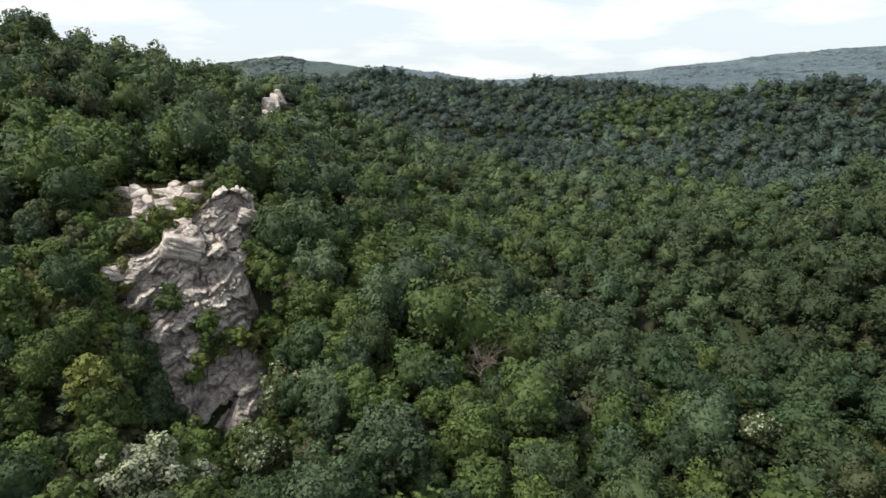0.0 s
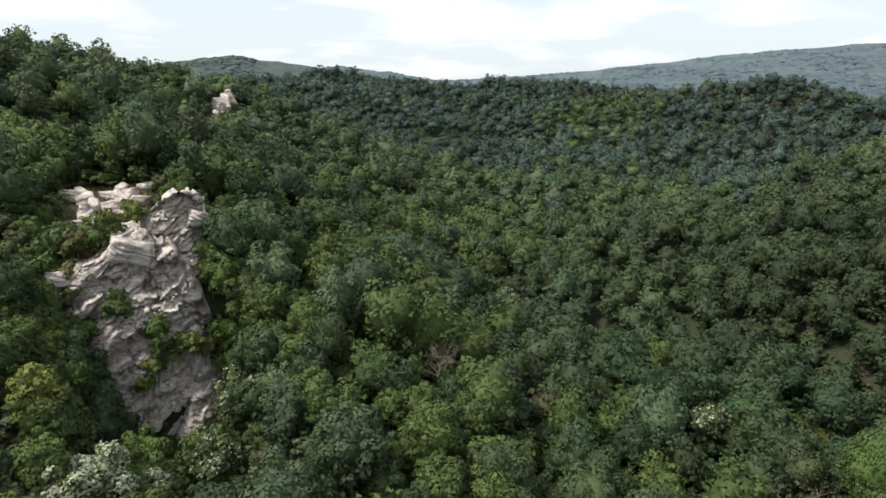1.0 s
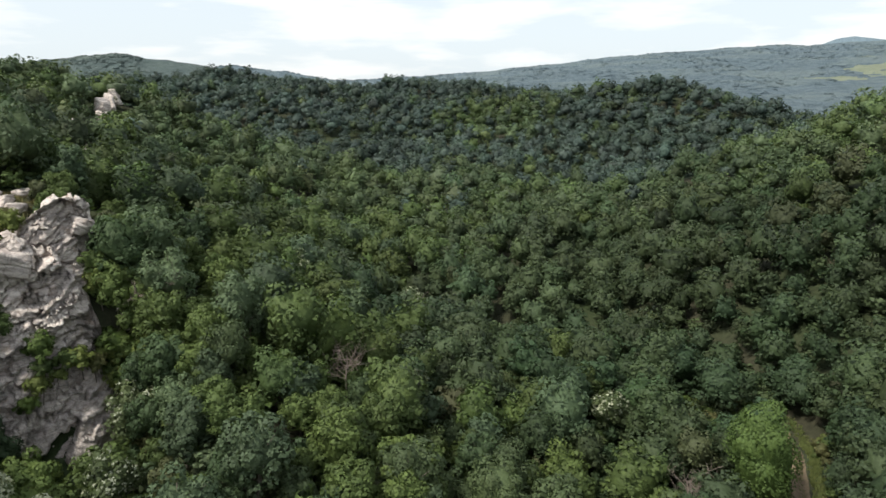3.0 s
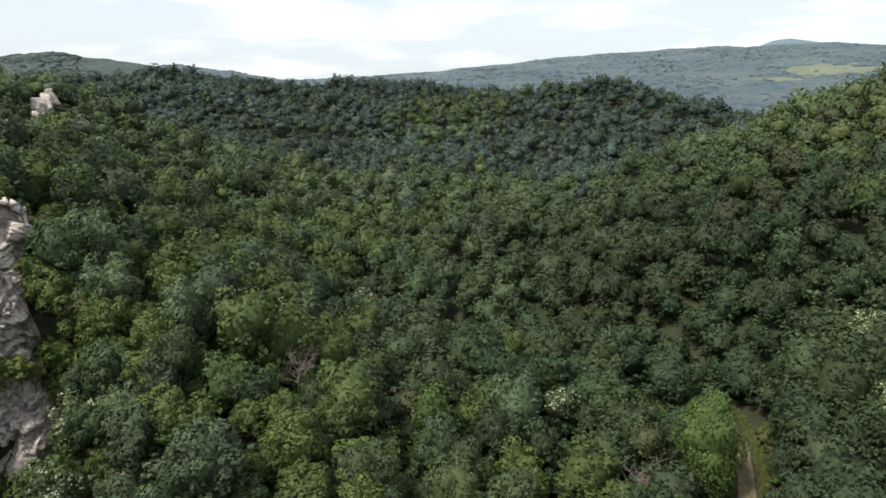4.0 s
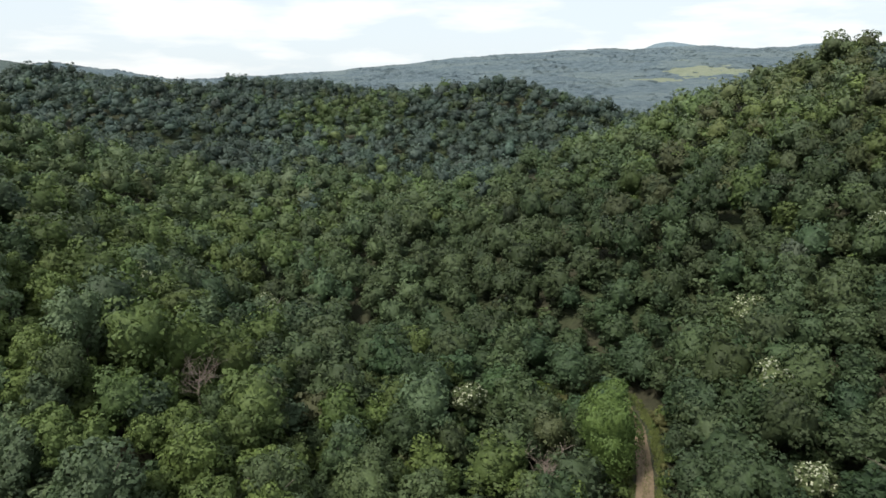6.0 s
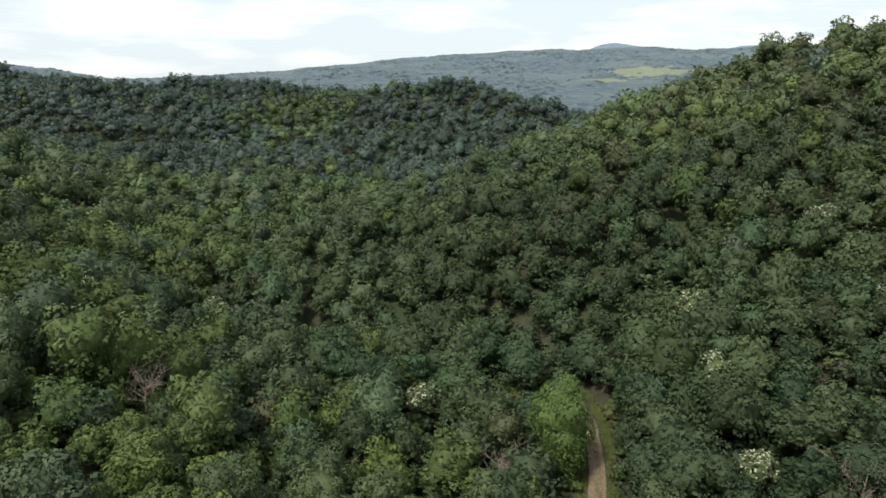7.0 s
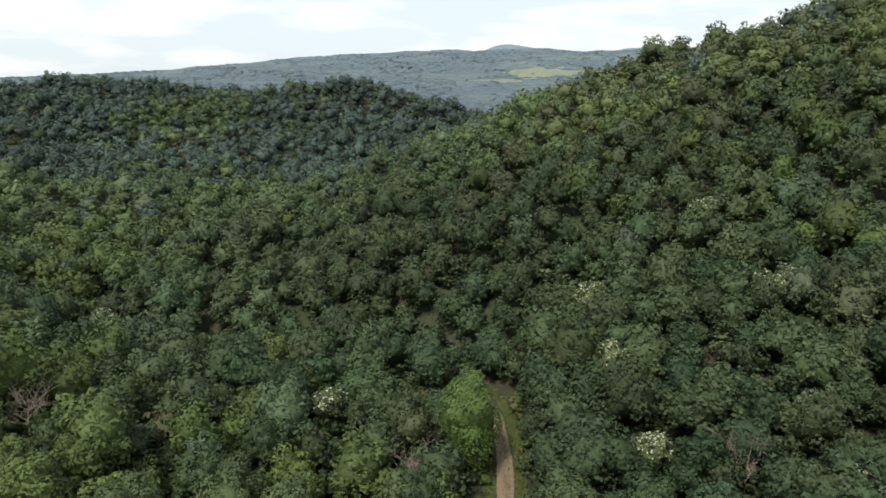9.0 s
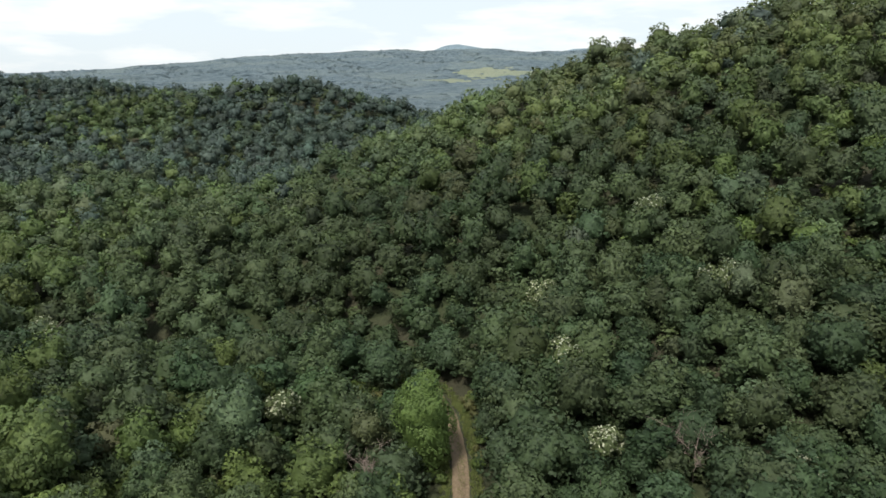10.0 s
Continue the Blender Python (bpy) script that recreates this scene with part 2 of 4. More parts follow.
def polar_sheet(name, radii, azimuths, z, mats, closed=False, second=None):
    r, a = np.meshgrid(radii, np.radians(azimuths), indexing="ij")
    x, y = r * np.sin(a), r * np.cos(a)
    v = np.stack([x, y, z(x, y)], -1).reshape(-1, 3)
    nr, na = r.shape
    i, j = np.meshgrid(np.arange(nr - 1), np.arange(na if closed else na - 1), indexing="ij")
    k = (j + 1) % na
    q = np.stack([i * na + j, i * na + k, (i + 1) * na + k, (i + 1) * na + j], -1).reshape(-1, 4)
    patch = second(v[q[:, 0], 0], v[q[:, 0], 1]) if second else None
    return mesh_from(name, v, q[:, ::-1], mats, smooth=True, mat_index=patch)


def icosphere(level):
    bm = bmesh.new()
    bmesh.ops.create_icosphere(bm, subdivisions=level, radius=1)
    v = np.array([w.co[:] for w in bm.verts])
    f = np.array([[w.index for w in p.verts] for p in bm.faces])
    bm.free()
    return v, f


ICO1, ICO2, ICO3, ICO4, ICO5 = (icosphere(k) for k in (1, 2, 3, 4, 5))

# ---------------------------------------------------------------- ground and far hills
AZ = np.concatenate([np.arange(-42, 82, 0.75), np.arange(82, 318, 6.0)])
RADII = np.concatenate([np.linspace(0.5, 60, 14)[:-1], 60 * (4800 / 60) ** (np.linspace(0, 1, 230) ** 1.25)])
tagged(new("ground", polar_sheet("ground", RADII, AZ, height, [FLOOR], closed=True)),
       "leaf-littered forest floor of a wooded valley", "ground", kind="structure")

MOUNTAIN = [(6, 3500, 72.7), (13, 3500, 121.5), (15.7, 3500, 149.0), (18.4, 3500, 164.3), (21, 3500, 175.4), (25.5, 3500, 204.1), (29.8, 3500, 236.6), (33.9, 3500, 253.1), (36.3, 3500, 259.9), (38.6, 3500, 250.1), (41.3, 3500, 259.3), (43.3, 3500, 266.0), (47.4, 3500, 247.0), (51.7, 3500, 253.1), (60, 3500, 250.1), (85, 3500, 231.7)]
LEFT_HILLS = [(-30, 1900, 91.8), (-18, 1900, 115.0), (-15.1, 1900, 126.9), (-13.2, 1900, 141.6), (-10.8, 1900, 134.9), (-8.7, 1900, 116.7), (-4, 1900, 75.2)]
MIDDLE_HILLS = [(-9, 2700, 128.9), (-6, 2700, 147.7), (-4.2, 2700, 154.3), (-2, 2700, 139.2), (0.3, 2700, 115.6), (3, 2700, 102.9), (6, 2700, 110.9), (8.5, 2700, 91.1)]
FARTHEST_CREST = [(15, 4600, 144.4), (18.4, 4600, 216.7), (20.5, 4600, 247.2), (22.9, 4600, 253.7), (25.5, 4600, 244.8), (30, 4600, 208.6), (36, 4600, 273.0), (39.3, 4600, 329.3), (40.6, 4600, 365.6), (41.4, 4600, 372.9), (42.3, 4600, 361.6), (44, 4600, 339.0), (48, 4600, 289.1), (50.5, 4600, 339.0), (53, 4600, 345.5), (58, 4600, 305.2)]


def far_ridge(x, y, spine, width, power=1.15, soft=14.0):
    """Height over the valley of a ridge along a spine of (azimuth, distance, height)."""
    best = np.zeros_like(x)
    pts = [(*at(a, r), z) for a, r, z in spine]
    for (x0, y0, z0), (x1, y1, z1) in zip(pts, pts[1:]):
        dx, dy = x1 - x0, y1 - y0
        u = np.clip(((x - x0) * dx + (y - y0) * dy) / (dx * dx + dy * dy), 0, 1)
        d = np.hypot(x - x0 - u * dx, y - y0 - u * dy)
        d = np.sqrt(d * d + soft * soft) - soft
        z = z0 + u * (z1 - z0)
        best = np.maximum(best, z * np.clip(1 - d / width, 0, 1) ** power)
    return best


def far_height(x, y):
    z = 22 + far_ridge(x, y, MOUNTAIN, 2350, 1.1, 60)
    return z + np.clip((z - 15) / 80, 0, 1) * (2.5 * waves(x, y, 700, 11) + 3 * waves(x, y, 260, 12) + 1.6 * waves(x, y, 60, 13)) - 14 * np.clip(z / 150, 0, 1) * np.clip(waves(x, y, 420, 18) - 0.3, 0, 1) * (np.hypot(x, y) < 3250)


def left_height(x, y):
    z = 16 + far_ridge(x, y, LEFT_HILLS, 800, 1.1, 60)
    return z + np.clip((z - 15) / 80, 0, 1) * (3 * waves(x, y, 200, 14) + 1.5 * waves(x, y, 60, 15))


def middle_height(x, y):
    z = 14 + far_ridge(x, y, MIDDLE_HILLS, 800, 1.1, 60)
    return z + np.clip((z - 15) / 80, 0, 1) * (3 * waves(x, y, 250, 16) + 1.5 * waves(x, y, 70, 17))


def farthest_height(x, y):
    return 12 + far_ridge(x, y, FARTHEST_CREST, 900, 1.1, 20)


def in_meadow(x, y):
    az, r = np.degrees(np.arctan2(x, y)), np.hypot(x, y)
    edge = waves(x, y, 330, 41) + 0.5 * waves(x, y, 120, 42)
    return (((az - 44.9) / 3.9) ** 2 + ((r - 2120) / 215) ** 2 + 0.55 * edge < 0.75) | (((az - 40.2) / 2.0) ** 2 + ((r - 1880) / 60) ** 2 + 0.4 * edge < 0.6) | \
           (((az - 50.5) / 3.0) ** 2 + ((r - 2330) / 70) ** 2 + 0.3 * edge < 0.7)


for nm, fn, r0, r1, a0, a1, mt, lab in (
        ("backdrop_mountain", far_height, 1150, 4300, 2, 95, FAR_HAZED, "long hazy wooded mountain on the horizon"),
        ("backdrop_hill", left_height, 1100, 2500, -45, 3, FAR_LEFT_HAZED, "rounded wooded hill in the distance"),
        ("backdrop_hill", middle_height, 1900, 3300, -14, 12, FAR_HAZED, "low hazy wooded hill in the distance"),
        ("backdrop_mountain", farthest_height, 3800, 4800, 10, 62, FARTHEST_HAZED, "mountain at the far horizon, painted pale blue for haze")):
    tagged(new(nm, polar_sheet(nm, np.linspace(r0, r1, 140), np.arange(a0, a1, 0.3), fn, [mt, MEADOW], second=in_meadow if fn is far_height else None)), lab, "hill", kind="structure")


def hazed_far_woods(name, label, fn, r0, r1, a0, a1, n, size, mat, seed, open_ground=None):
    """Clumps of tree crowns over a far slope, in one mesh."""
    rng = np.random.default_rng(seed)
    r, az = np.sqrt(rng.uniform(r0 ** 2, r1 ** 2, n)), np.radians(rng.uniform(a0, a1, n))
    x, y = r * np.sin(az), r * np.cos(az)
    keep = waves(x, y, 420, seed) + 0.5 * waves(x, y, 150, seed + 1) + rng.normal(size=n) * 0.2 > -0.05
    if open_ground is not None:
        keep &= ~open_ground(x, y) | (rng.uniform(size=n) < 0.12)
    x, y = x[keep], y[keep]
    d, f = ICO1
    s_ = rng.uniform(0.6, 1.5, len(x)) * size
    v = d[None] * rng.uniform(0.7, 1.25, (len(x), len(d), 1)) * s_[:, None, None] * np.array([1, 1, 0.36])
    v = v + np.stack([x, y, fn(x, y)], -1)[:, None]
    tris = (f[None] + (np.arange(len(x)) * len(d))[:, None, None]).reshape(-1, 3)
    return tagged(new(name, mesh_from(name, v.reshape(-1, 3), tris, [mat], smooth=True)), label, "forest", kind="stuff")


hazed_far_woods("mountain_woods", "hazy blue-green woods on the far mountain", far_height, 1200, 3550, 4, 92, 15000, 6.0, FAR_HAZED, 51, in_meadow)
hazed_far_woods("hazed_hill_woods", "woods on the distant rounded hills", left_height, 1200, 2000, -40, 2, 4500, 5.5, FAR_LEFT_HAZED, 52)
hazed_far_woods("far_low_hill_woods", "woods on the low distant hills", middle_height, 2100, 2750, -12, 9, 1500, 6.5, FAR_HAZED, 53)

# ---------------------------------------------------------------- dirt track
TRACK = [(42.0, 70), (41.9, 78), (41.9, 87.5), (41.9, 93.5), (41.6, 99.5), (41.2, 104.5), (41.0, 110.5), (40.5, 117), (39.6, 123), (38.0, 125.5), (36.4, 119), (35.4, 110.5), (33.5, 112), (30, 122)]


def track_line():
    p = [Vector((*at(a, r), 0)) for a, r in TRACK]
    out = []
    for i in range(len(p) - 1):
        p0, p1, p2, p3 = p[max(i - 1, 0)], p[i], p[i + 1], p[min(i + 2, len(p) - 1)]
        for k in range(10):
            u = k / 10
            out.append(0.5 * ((2 * p1) + (p2 - p0) * u + (2 * p0 - 5 * p1 + 4 * p2 - p3) * u * u + (3 * p1 - p0 - 3 * p2 + p3) * u ** 3))
    return out


LINE = track_line()
LXY = np.array([(p.x, p.y) for p in LINE])
NARROW = np.where(np.arange(len(LINE)) > 75, 1.5, 0.0)


def track_distance(x, y):
    """Distance to the track; its shaded far end counts as narrower."""
    return np.min(NARROW + np.hypot(np.asarray(x)[:, None] - LXY[:, 0], np.asarray(y)[:, None] - LXY[:, 1]), axis=1)


def build_track():
    cross = np.linspace(-1.3, 1.3, 15)
    v = []
    for i, p in enumerate(LINE):
        d = (LINE[min(i + 1, len(LINE) - 1)] - LINE[max(i - 1, 0)]).normalized()
        n = Vector((d.y, -d.x, 0))
        mid = hz(p.x, p.y)
        for k, c in enumerate(cross):
            wob = 0.25 * noise.noise(Vector((p.x * 0.3, p.y * 0.3, c))) if k in (0, 14) else 0
            q = p + n * (c + wob)
            rut = -0.10 * math.exp(-((abs(c) - 0.72) / 0.25) ** 2)
            v.append((q.x, q.y, mid + 0.30 + rut + 0.05 * noise.noise(q * 0.8) - 0.25 * (abs(c) / 1.3) ** 4))
    n = len(cross)
    q = np.array([[i * n + k, i * n + k + 1, (i + 1) * n + k + 1, (i + 1) * n + k] for i in range(len(LINE) - 1) for k in range(n - 1)])
    return tagged(new("track", mesh_from("track", np.array(v), q, [ROAD], smooth=True)),
                  "rutted pale brown dirt track between trees", "track", kind="structure")


build_track()

# ---------------------------------------------------------------- trees
#        name      tint                    share  height      spread
KINDS = [("oak", (0.066, 0.092, 0.042), 0.34, (8.5, 12.5), 0.33),
         ("hornbeam", (0.052, 0.083, 0.039), 0.26, (8, 12), 0.31),
         ("ash", (0.083, 0.118, 0.064), 0.17, (9, 13), 0.29),
         ("maple", (0.092, 0.130, 0.041), 0.15, (7, 10), 0.34),
         ("linden", (0.090, 0.112, 0.072), 0.06, (8, 12), 0.33),
         # oak with distance haze put into its tint as extra blue
         ("hazed_oak", (0.064, 0.092, 0.080), 0.0, (8.5, 12), 0.33),
         ("thicket", (0.084, 0.096, 0.046), 0.02, (4.5, 7), 0.44)]


def leaf_cloud(rng, lobes, count, size, squash=0.62, tilt=0.36, puff=0.30):
    """Leaf sprays on the outsides of a set of lobes (x, y, z, radius)."""
    lobes = np.array(lobes)
    w = lobes[:, 3] ** 2
    pick = rng.choice(len(lobes), int(count * 2.4), p=w / w.sum())
    d = rng.normal(size=(len(pick), 3))
    d[:, 2] = d[:, 2] * 0.9 + 0.45
    d /= np.linalg.norm(d, axis=1)[:, None]
    c = lobes[pick]
    p = c[:, :3] + d * (c[:, 3] * rng.uniform(0.82, 1.16, len(pick)))[:, None] * np.array([1, 1, 0.85])
    depth = np.min(np.linalg.norm((p[:, None] - lobes[None, :, :3]) / np.array([1, 1, 0.85]), axis=2) / lobes[None, :, 3], axis=1)
    keep = np.nonzero(depth > 0.80)[0][:count]
    p, d = p[keep], d[keep]
    n = d + rng.normal(size=d.shape) * tilt + np.array([0, 0, 0.25])
    n /= np.linalg.norm(n, axis=1)[:, None]
    a = np.cross(n, rng.normal(size=n.shape))
    a /= np.linalg.norm(a, axis=1)[:, None]
    b = np.cross(n, a)
    s = (size * rng.uniform(0.6, 1.35, len(p)))[:, None]
    q = np.stack([p - a * s * 0.75, p + a * s * 0.35 - b * s * squash - n * s * 0.12, p + a * s * 0.35 + b * s * squash - n * s * 0.12], 1)
    tris = np.arange(len(p) * 3).reshape(-1, 3)
    mid = lobes[:, :3].mean(0)
    whole = p - mid
    whole /= np.linalg.norm(whole, axis=1)[:, None]
    face = (1.15 - puff) * d + puff * whole + 0.30 * n
    face /= np.linalg.norm(face, axis=1)[:, None]
    return q.reshape(-1, 3), tris, np.repeat(face, 3, axis=0)


def lobes_of(rng, h, spread, count):
    """Lobes that make up a crown: a leaning main mass with puffs of several sizes round its upper shell."""
    big = h * spread
    lean = rng.normal(size=2) * 0.10 * big
    out = [(lean[0], lean[1], h * 0.58, big * 0.66)]
    for i in range(count):
        a = i * 2.399 + rng.uniform(-0.6, 0.6)
        f = (i + rng.uniform(0, 1)) / count
        zz = h * (0.30 + 0.58 * f)
        reach = big * math.sqrt(max(0.03, 1 - ((f - 0.30) / 0.78) ** 2)) * rng.uniform(0.60, 0.86)
        out.append((lean[0] * f * 1.5 + reach * math.cos(a), lean[1] * f * 1.5 + reach * math.sin(a), zz, big * rng.uniform(0.20, 0.40)))
    return out


def hull(rng, lobes, core, shrink, rough):
    """One lumpy skin round all lobes."""
    d, f = core
    mid = np.array(lobes[0][:3])
    r = np.zeros(len(d))
    for x, y, z, q in lobes:
        p = np.array([x, y, z]) - mid
        b = d @ p
        disc = b * b - (p @ p - q * q)
        r = np.maximum(r, np.where(disc > 0, b + np.sqrt(np.maximum(disc, 0)), 0))
    r = r * shrink * rng.uniform(1 - rough, 1 + rough, len(d))
    v = d * r[:, None]
    side = np.cross(v[f[:, 1]] - v[f[:, 0]], v[f[:, 2]] - v[f[:, 0]])
    face = np.zeros_like(v)
    for k in range(3):
        np.add.at(face, f[:, k], side)
    face = 0.7 * face / np.linalg.norm(face, axis=1)[:, None] + 0.5 * d
    return v + mid, f, face / np.linalg.norm(face, axis=1)[:, None]


def joined(a, b):
    return np.concatenate([a[0], b[0]]), np.concatenate([a[1], b[1] + len(a[0])]), np.concatenate([a[2], b[2]])


def crown_arrays(rng, h, spread, lobe_count, leaves, size, core, shrink=0.80, rough=0.13, puff=0.30):
    lobes = lobes_of(rng, h, spread, lobe_count)
    skin = hull(rng, lobes, core, shrink, rough)
    if not leaves:
        return skin
    return joined(leaf_cloud(rng, lobes, leaves, size, tilt=0.36 if lobe_count > 13 else 0.28, puff=puff), skin)


def limb(bm, a, b, r0, r1, sides=6):
    a, b = Vector(a), Vector(b)
    z = (b - a).normalized()
    x = z.orthogonal().normalized()
    y = z.cross(x)
    rings = []
    for p, r in ((a, r0), (a.lerp(b, 0.5) + x * (b - a).length * 0.05, (r0 + r1) / 2), (b, r1)):
        rings.append([bm.verts.new(p + (x * math.cos(math.tau * k / sides) + y * math.sin(math.tau * k / sides)) * r) for k in range(sides)])
    for u, v in zip(rings, rings[1:]):
        for k in range(sides):
            bm.faces.new((u[k], u[(k + 1) % sides], v[(k + 1) % sides], v[k]))
    bm.faces.new(rings[-1])


def trunk_mesh(rng, h, mat, limbs=7, name="trunk"):
    bm = bmesh.new()
    limb(bm, (0, 0, -1.5), (rng.uniform(-.3, .3), rng.uniform(-.3, .3), h * 0.45), 0.024 * h, 0.015 * h, 8)
    limb(bm, (0, 0, h * 0.43), (rng.uniform(-.6, .6), rng.uniform(-.6, .6), h * 0.82), 0.015 * h, 0.004 * h)
    for i in range(limbs):
        a, z = i * 2.4 + rng.uniform(-.4, .4), h * rng.uniform(0.28, 0.62)
        l = h * rng.uniform(0.18, 0.30)
        limb(bm, (0, 0, z), (l * math.cos(a), l * math.sin(a), z + l * rng.uniform(0.5, 1.0)), 0.010 * h, 0.003 * h, 5)
    me = bpy.data.meshes.new(name)
    bm.to_mesh(me)
    bm.free()
    me.materials.append(mat)
    return me


# planting plan: a jittered grid over the land in view, thinned on rock, on the track, and before rock to clear the
# camera's view
CLIFF_AT = at(-20.5, 99)


def plant(r0, r1, step, seed, a0=-39, a1=79):
    rng = np.random.default_rng(seed)
    n = int(r1 / step) + 2
    gx, gy = np.meshgrid(np.arange(-n, n + 1) * step, np.arange(-n, n + 1) * step)
    x = (gx + (np.arange(gx.shape[0])[:, None] % 2) * step * 0.5).ravel()
    y = gy.ravel() * 0.92
    x = x + rng.uniform(-0.55, 0.55, x.shape) * step
    y = y + rng.uniform(-0.55, 0.55, x.shape) * step
    r, az = np.hypot(x, y), np.degrees(np.arctan2(x, y))
    ok = (r >= r0) & (r < r1) & (az > a0) & (az < a1)
    x, y, az, r = x[ok], y[ok], az[ok], r[ok]
    rib = np.zeros(len(x), bool)
    for a, b in ((-13.4, 258), (-13.6, 250), (-13.7, 242), (-15.6, 208), (-15.5, 200), (-15.4, 192)):
        rib |= np.hypot(x - at(a, b)[0], y - at(a, b)[1]) < 5.0
    x, y, az, r = x[~rib], y[~rib], az[~rib], r[~rib]
    if r0 < 250:
        across = (x * math.cos(radians(CRAG_TURN)) - y * math.sin(radians(CRAG_TURN)))
        front = CRAG_R - (x * math.sin(radians(CRAG_TURN)) + y * math.cos(radians(CRAG_TURN)))
        bare = (across > -8.5) & (across < 10.5) & (front > -10) & (front < np.where(across < -3, 1.0, np.where(across > 0, 13.0, 6.0))) | (across > -9) & (across < 4) & (front > -25) & (front < -9)
        ok = ~bare & (track_distance(x, y) > 4.4)
        x, y = x[ok], y[ok]
    return x, y, rng


def kinds_for(x, y, rng):
    """Which kind grows where: stands that change over some hundred metres, weighted to imitate haze, shade and light.
    """
    base = np.array([k[2] for k in KINDS])
    s1, s2 = waves(x, y, 160, 21), waves(x, y, 110, 22)
    w = np.tile(base, (len(x), 1))
    w[:, 0] *= np.exp(0.8 * s1)
    w[:, 1] *= np.exp(-0.8 * s1)
    w[:, 3] *= np.exp(0.9 * s2)
    w[:, 4] *= np.exp(-0.7 * s2)
    az, r = np.degrees(np.arctan2(x, y)), np.hypot(x, y)
    # dark oak and hornbeam put shade into the colour of the gully and the right flank; maple and thorn, partly for
    # their olive leaf, put brightness into the slope round the crag and the open valley floor
    def near(a, b, size):
        px, py = at(a, b)
        return np.exp(-((x - px) ** 2 + (y - py) ** 2) / (2 * size ** 2))
    glade = np.clip(near(19.8, 510, 34) + near(18.2, 460, 28) + near(16.2, 415, 22), 0, 1)
    # this blue-tinted oak puts distance haze into the colour beyond the two spurs, the first of it on the upper valley
    # floor
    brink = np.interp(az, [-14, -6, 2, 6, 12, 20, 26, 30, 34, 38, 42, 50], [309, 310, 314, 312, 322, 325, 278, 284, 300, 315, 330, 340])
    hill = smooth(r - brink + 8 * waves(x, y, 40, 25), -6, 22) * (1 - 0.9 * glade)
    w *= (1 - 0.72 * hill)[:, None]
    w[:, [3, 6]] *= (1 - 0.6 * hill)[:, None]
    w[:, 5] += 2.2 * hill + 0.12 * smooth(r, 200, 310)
    # weights that paint shaded and lit ground through the choice of kind
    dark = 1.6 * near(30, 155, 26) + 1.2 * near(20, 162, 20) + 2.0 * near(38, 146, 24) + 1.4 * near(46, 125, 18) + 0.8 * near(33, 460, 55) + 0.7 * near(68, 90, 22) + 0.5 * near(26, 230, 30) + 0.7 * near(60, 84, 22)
    dry = near(-24, 105, 42) + near(-30, 78, 25) + 0.8 * near(-28, 180, 60) + 0.5 * near(44, 185, 24) + 0.9 * near(54, 235, 45) + 0.7 * near(66, 200, 45)
    lit_tone = near(8, 198, 24) + 0.8 * near(0, 178, 22) + 1.3 * near(-10, 108, 24) + 1.6 * glade + 0.5 * near(12, 112, 22)
    w[:, 6] += 0.10 * near(22, 98, 22) + 0.08 * near(43, 185, 25)
    for k, f in ((0, 1.6 * dark), (1, 1.2 * dark), (3, -1.5 * dark + 1.6 * lit_tone + 1.4 * dry), (4, -dark), (6, 2.0 * dry - lit_tone), (4, -1.2 * dry), (0, -0.5 * dry), (2, 0.5 * dry + 0.6 * lit_tone - dark)):
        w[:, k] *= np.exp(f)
    w = np.cumsum(w / w.sum(1, keepdims=True), axis=1)
    return np.minimum((rng.uniform(size=(len(x), 1)) > w).sum(1), len(KINDS) - 1)


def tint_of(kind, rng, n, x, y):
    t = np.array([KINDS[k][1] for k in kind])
    # tints even out farther up the valley; sunlit warmth is put into the right slope's colour
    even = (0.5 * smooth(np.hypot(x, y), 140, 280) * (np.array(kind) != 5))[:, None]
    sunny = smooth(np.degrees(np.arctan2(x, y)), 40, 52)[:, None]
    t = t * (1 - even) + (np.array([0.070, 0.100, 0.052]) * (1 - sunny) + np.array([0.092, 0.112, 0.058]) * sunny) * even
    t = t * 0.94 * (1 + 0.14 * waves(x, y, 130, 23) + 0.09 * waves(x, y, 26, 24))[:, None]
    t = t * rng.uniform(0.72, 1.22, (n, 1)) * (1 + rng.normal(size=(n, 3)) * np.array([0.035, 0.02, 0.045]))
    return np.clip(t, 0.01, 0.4)


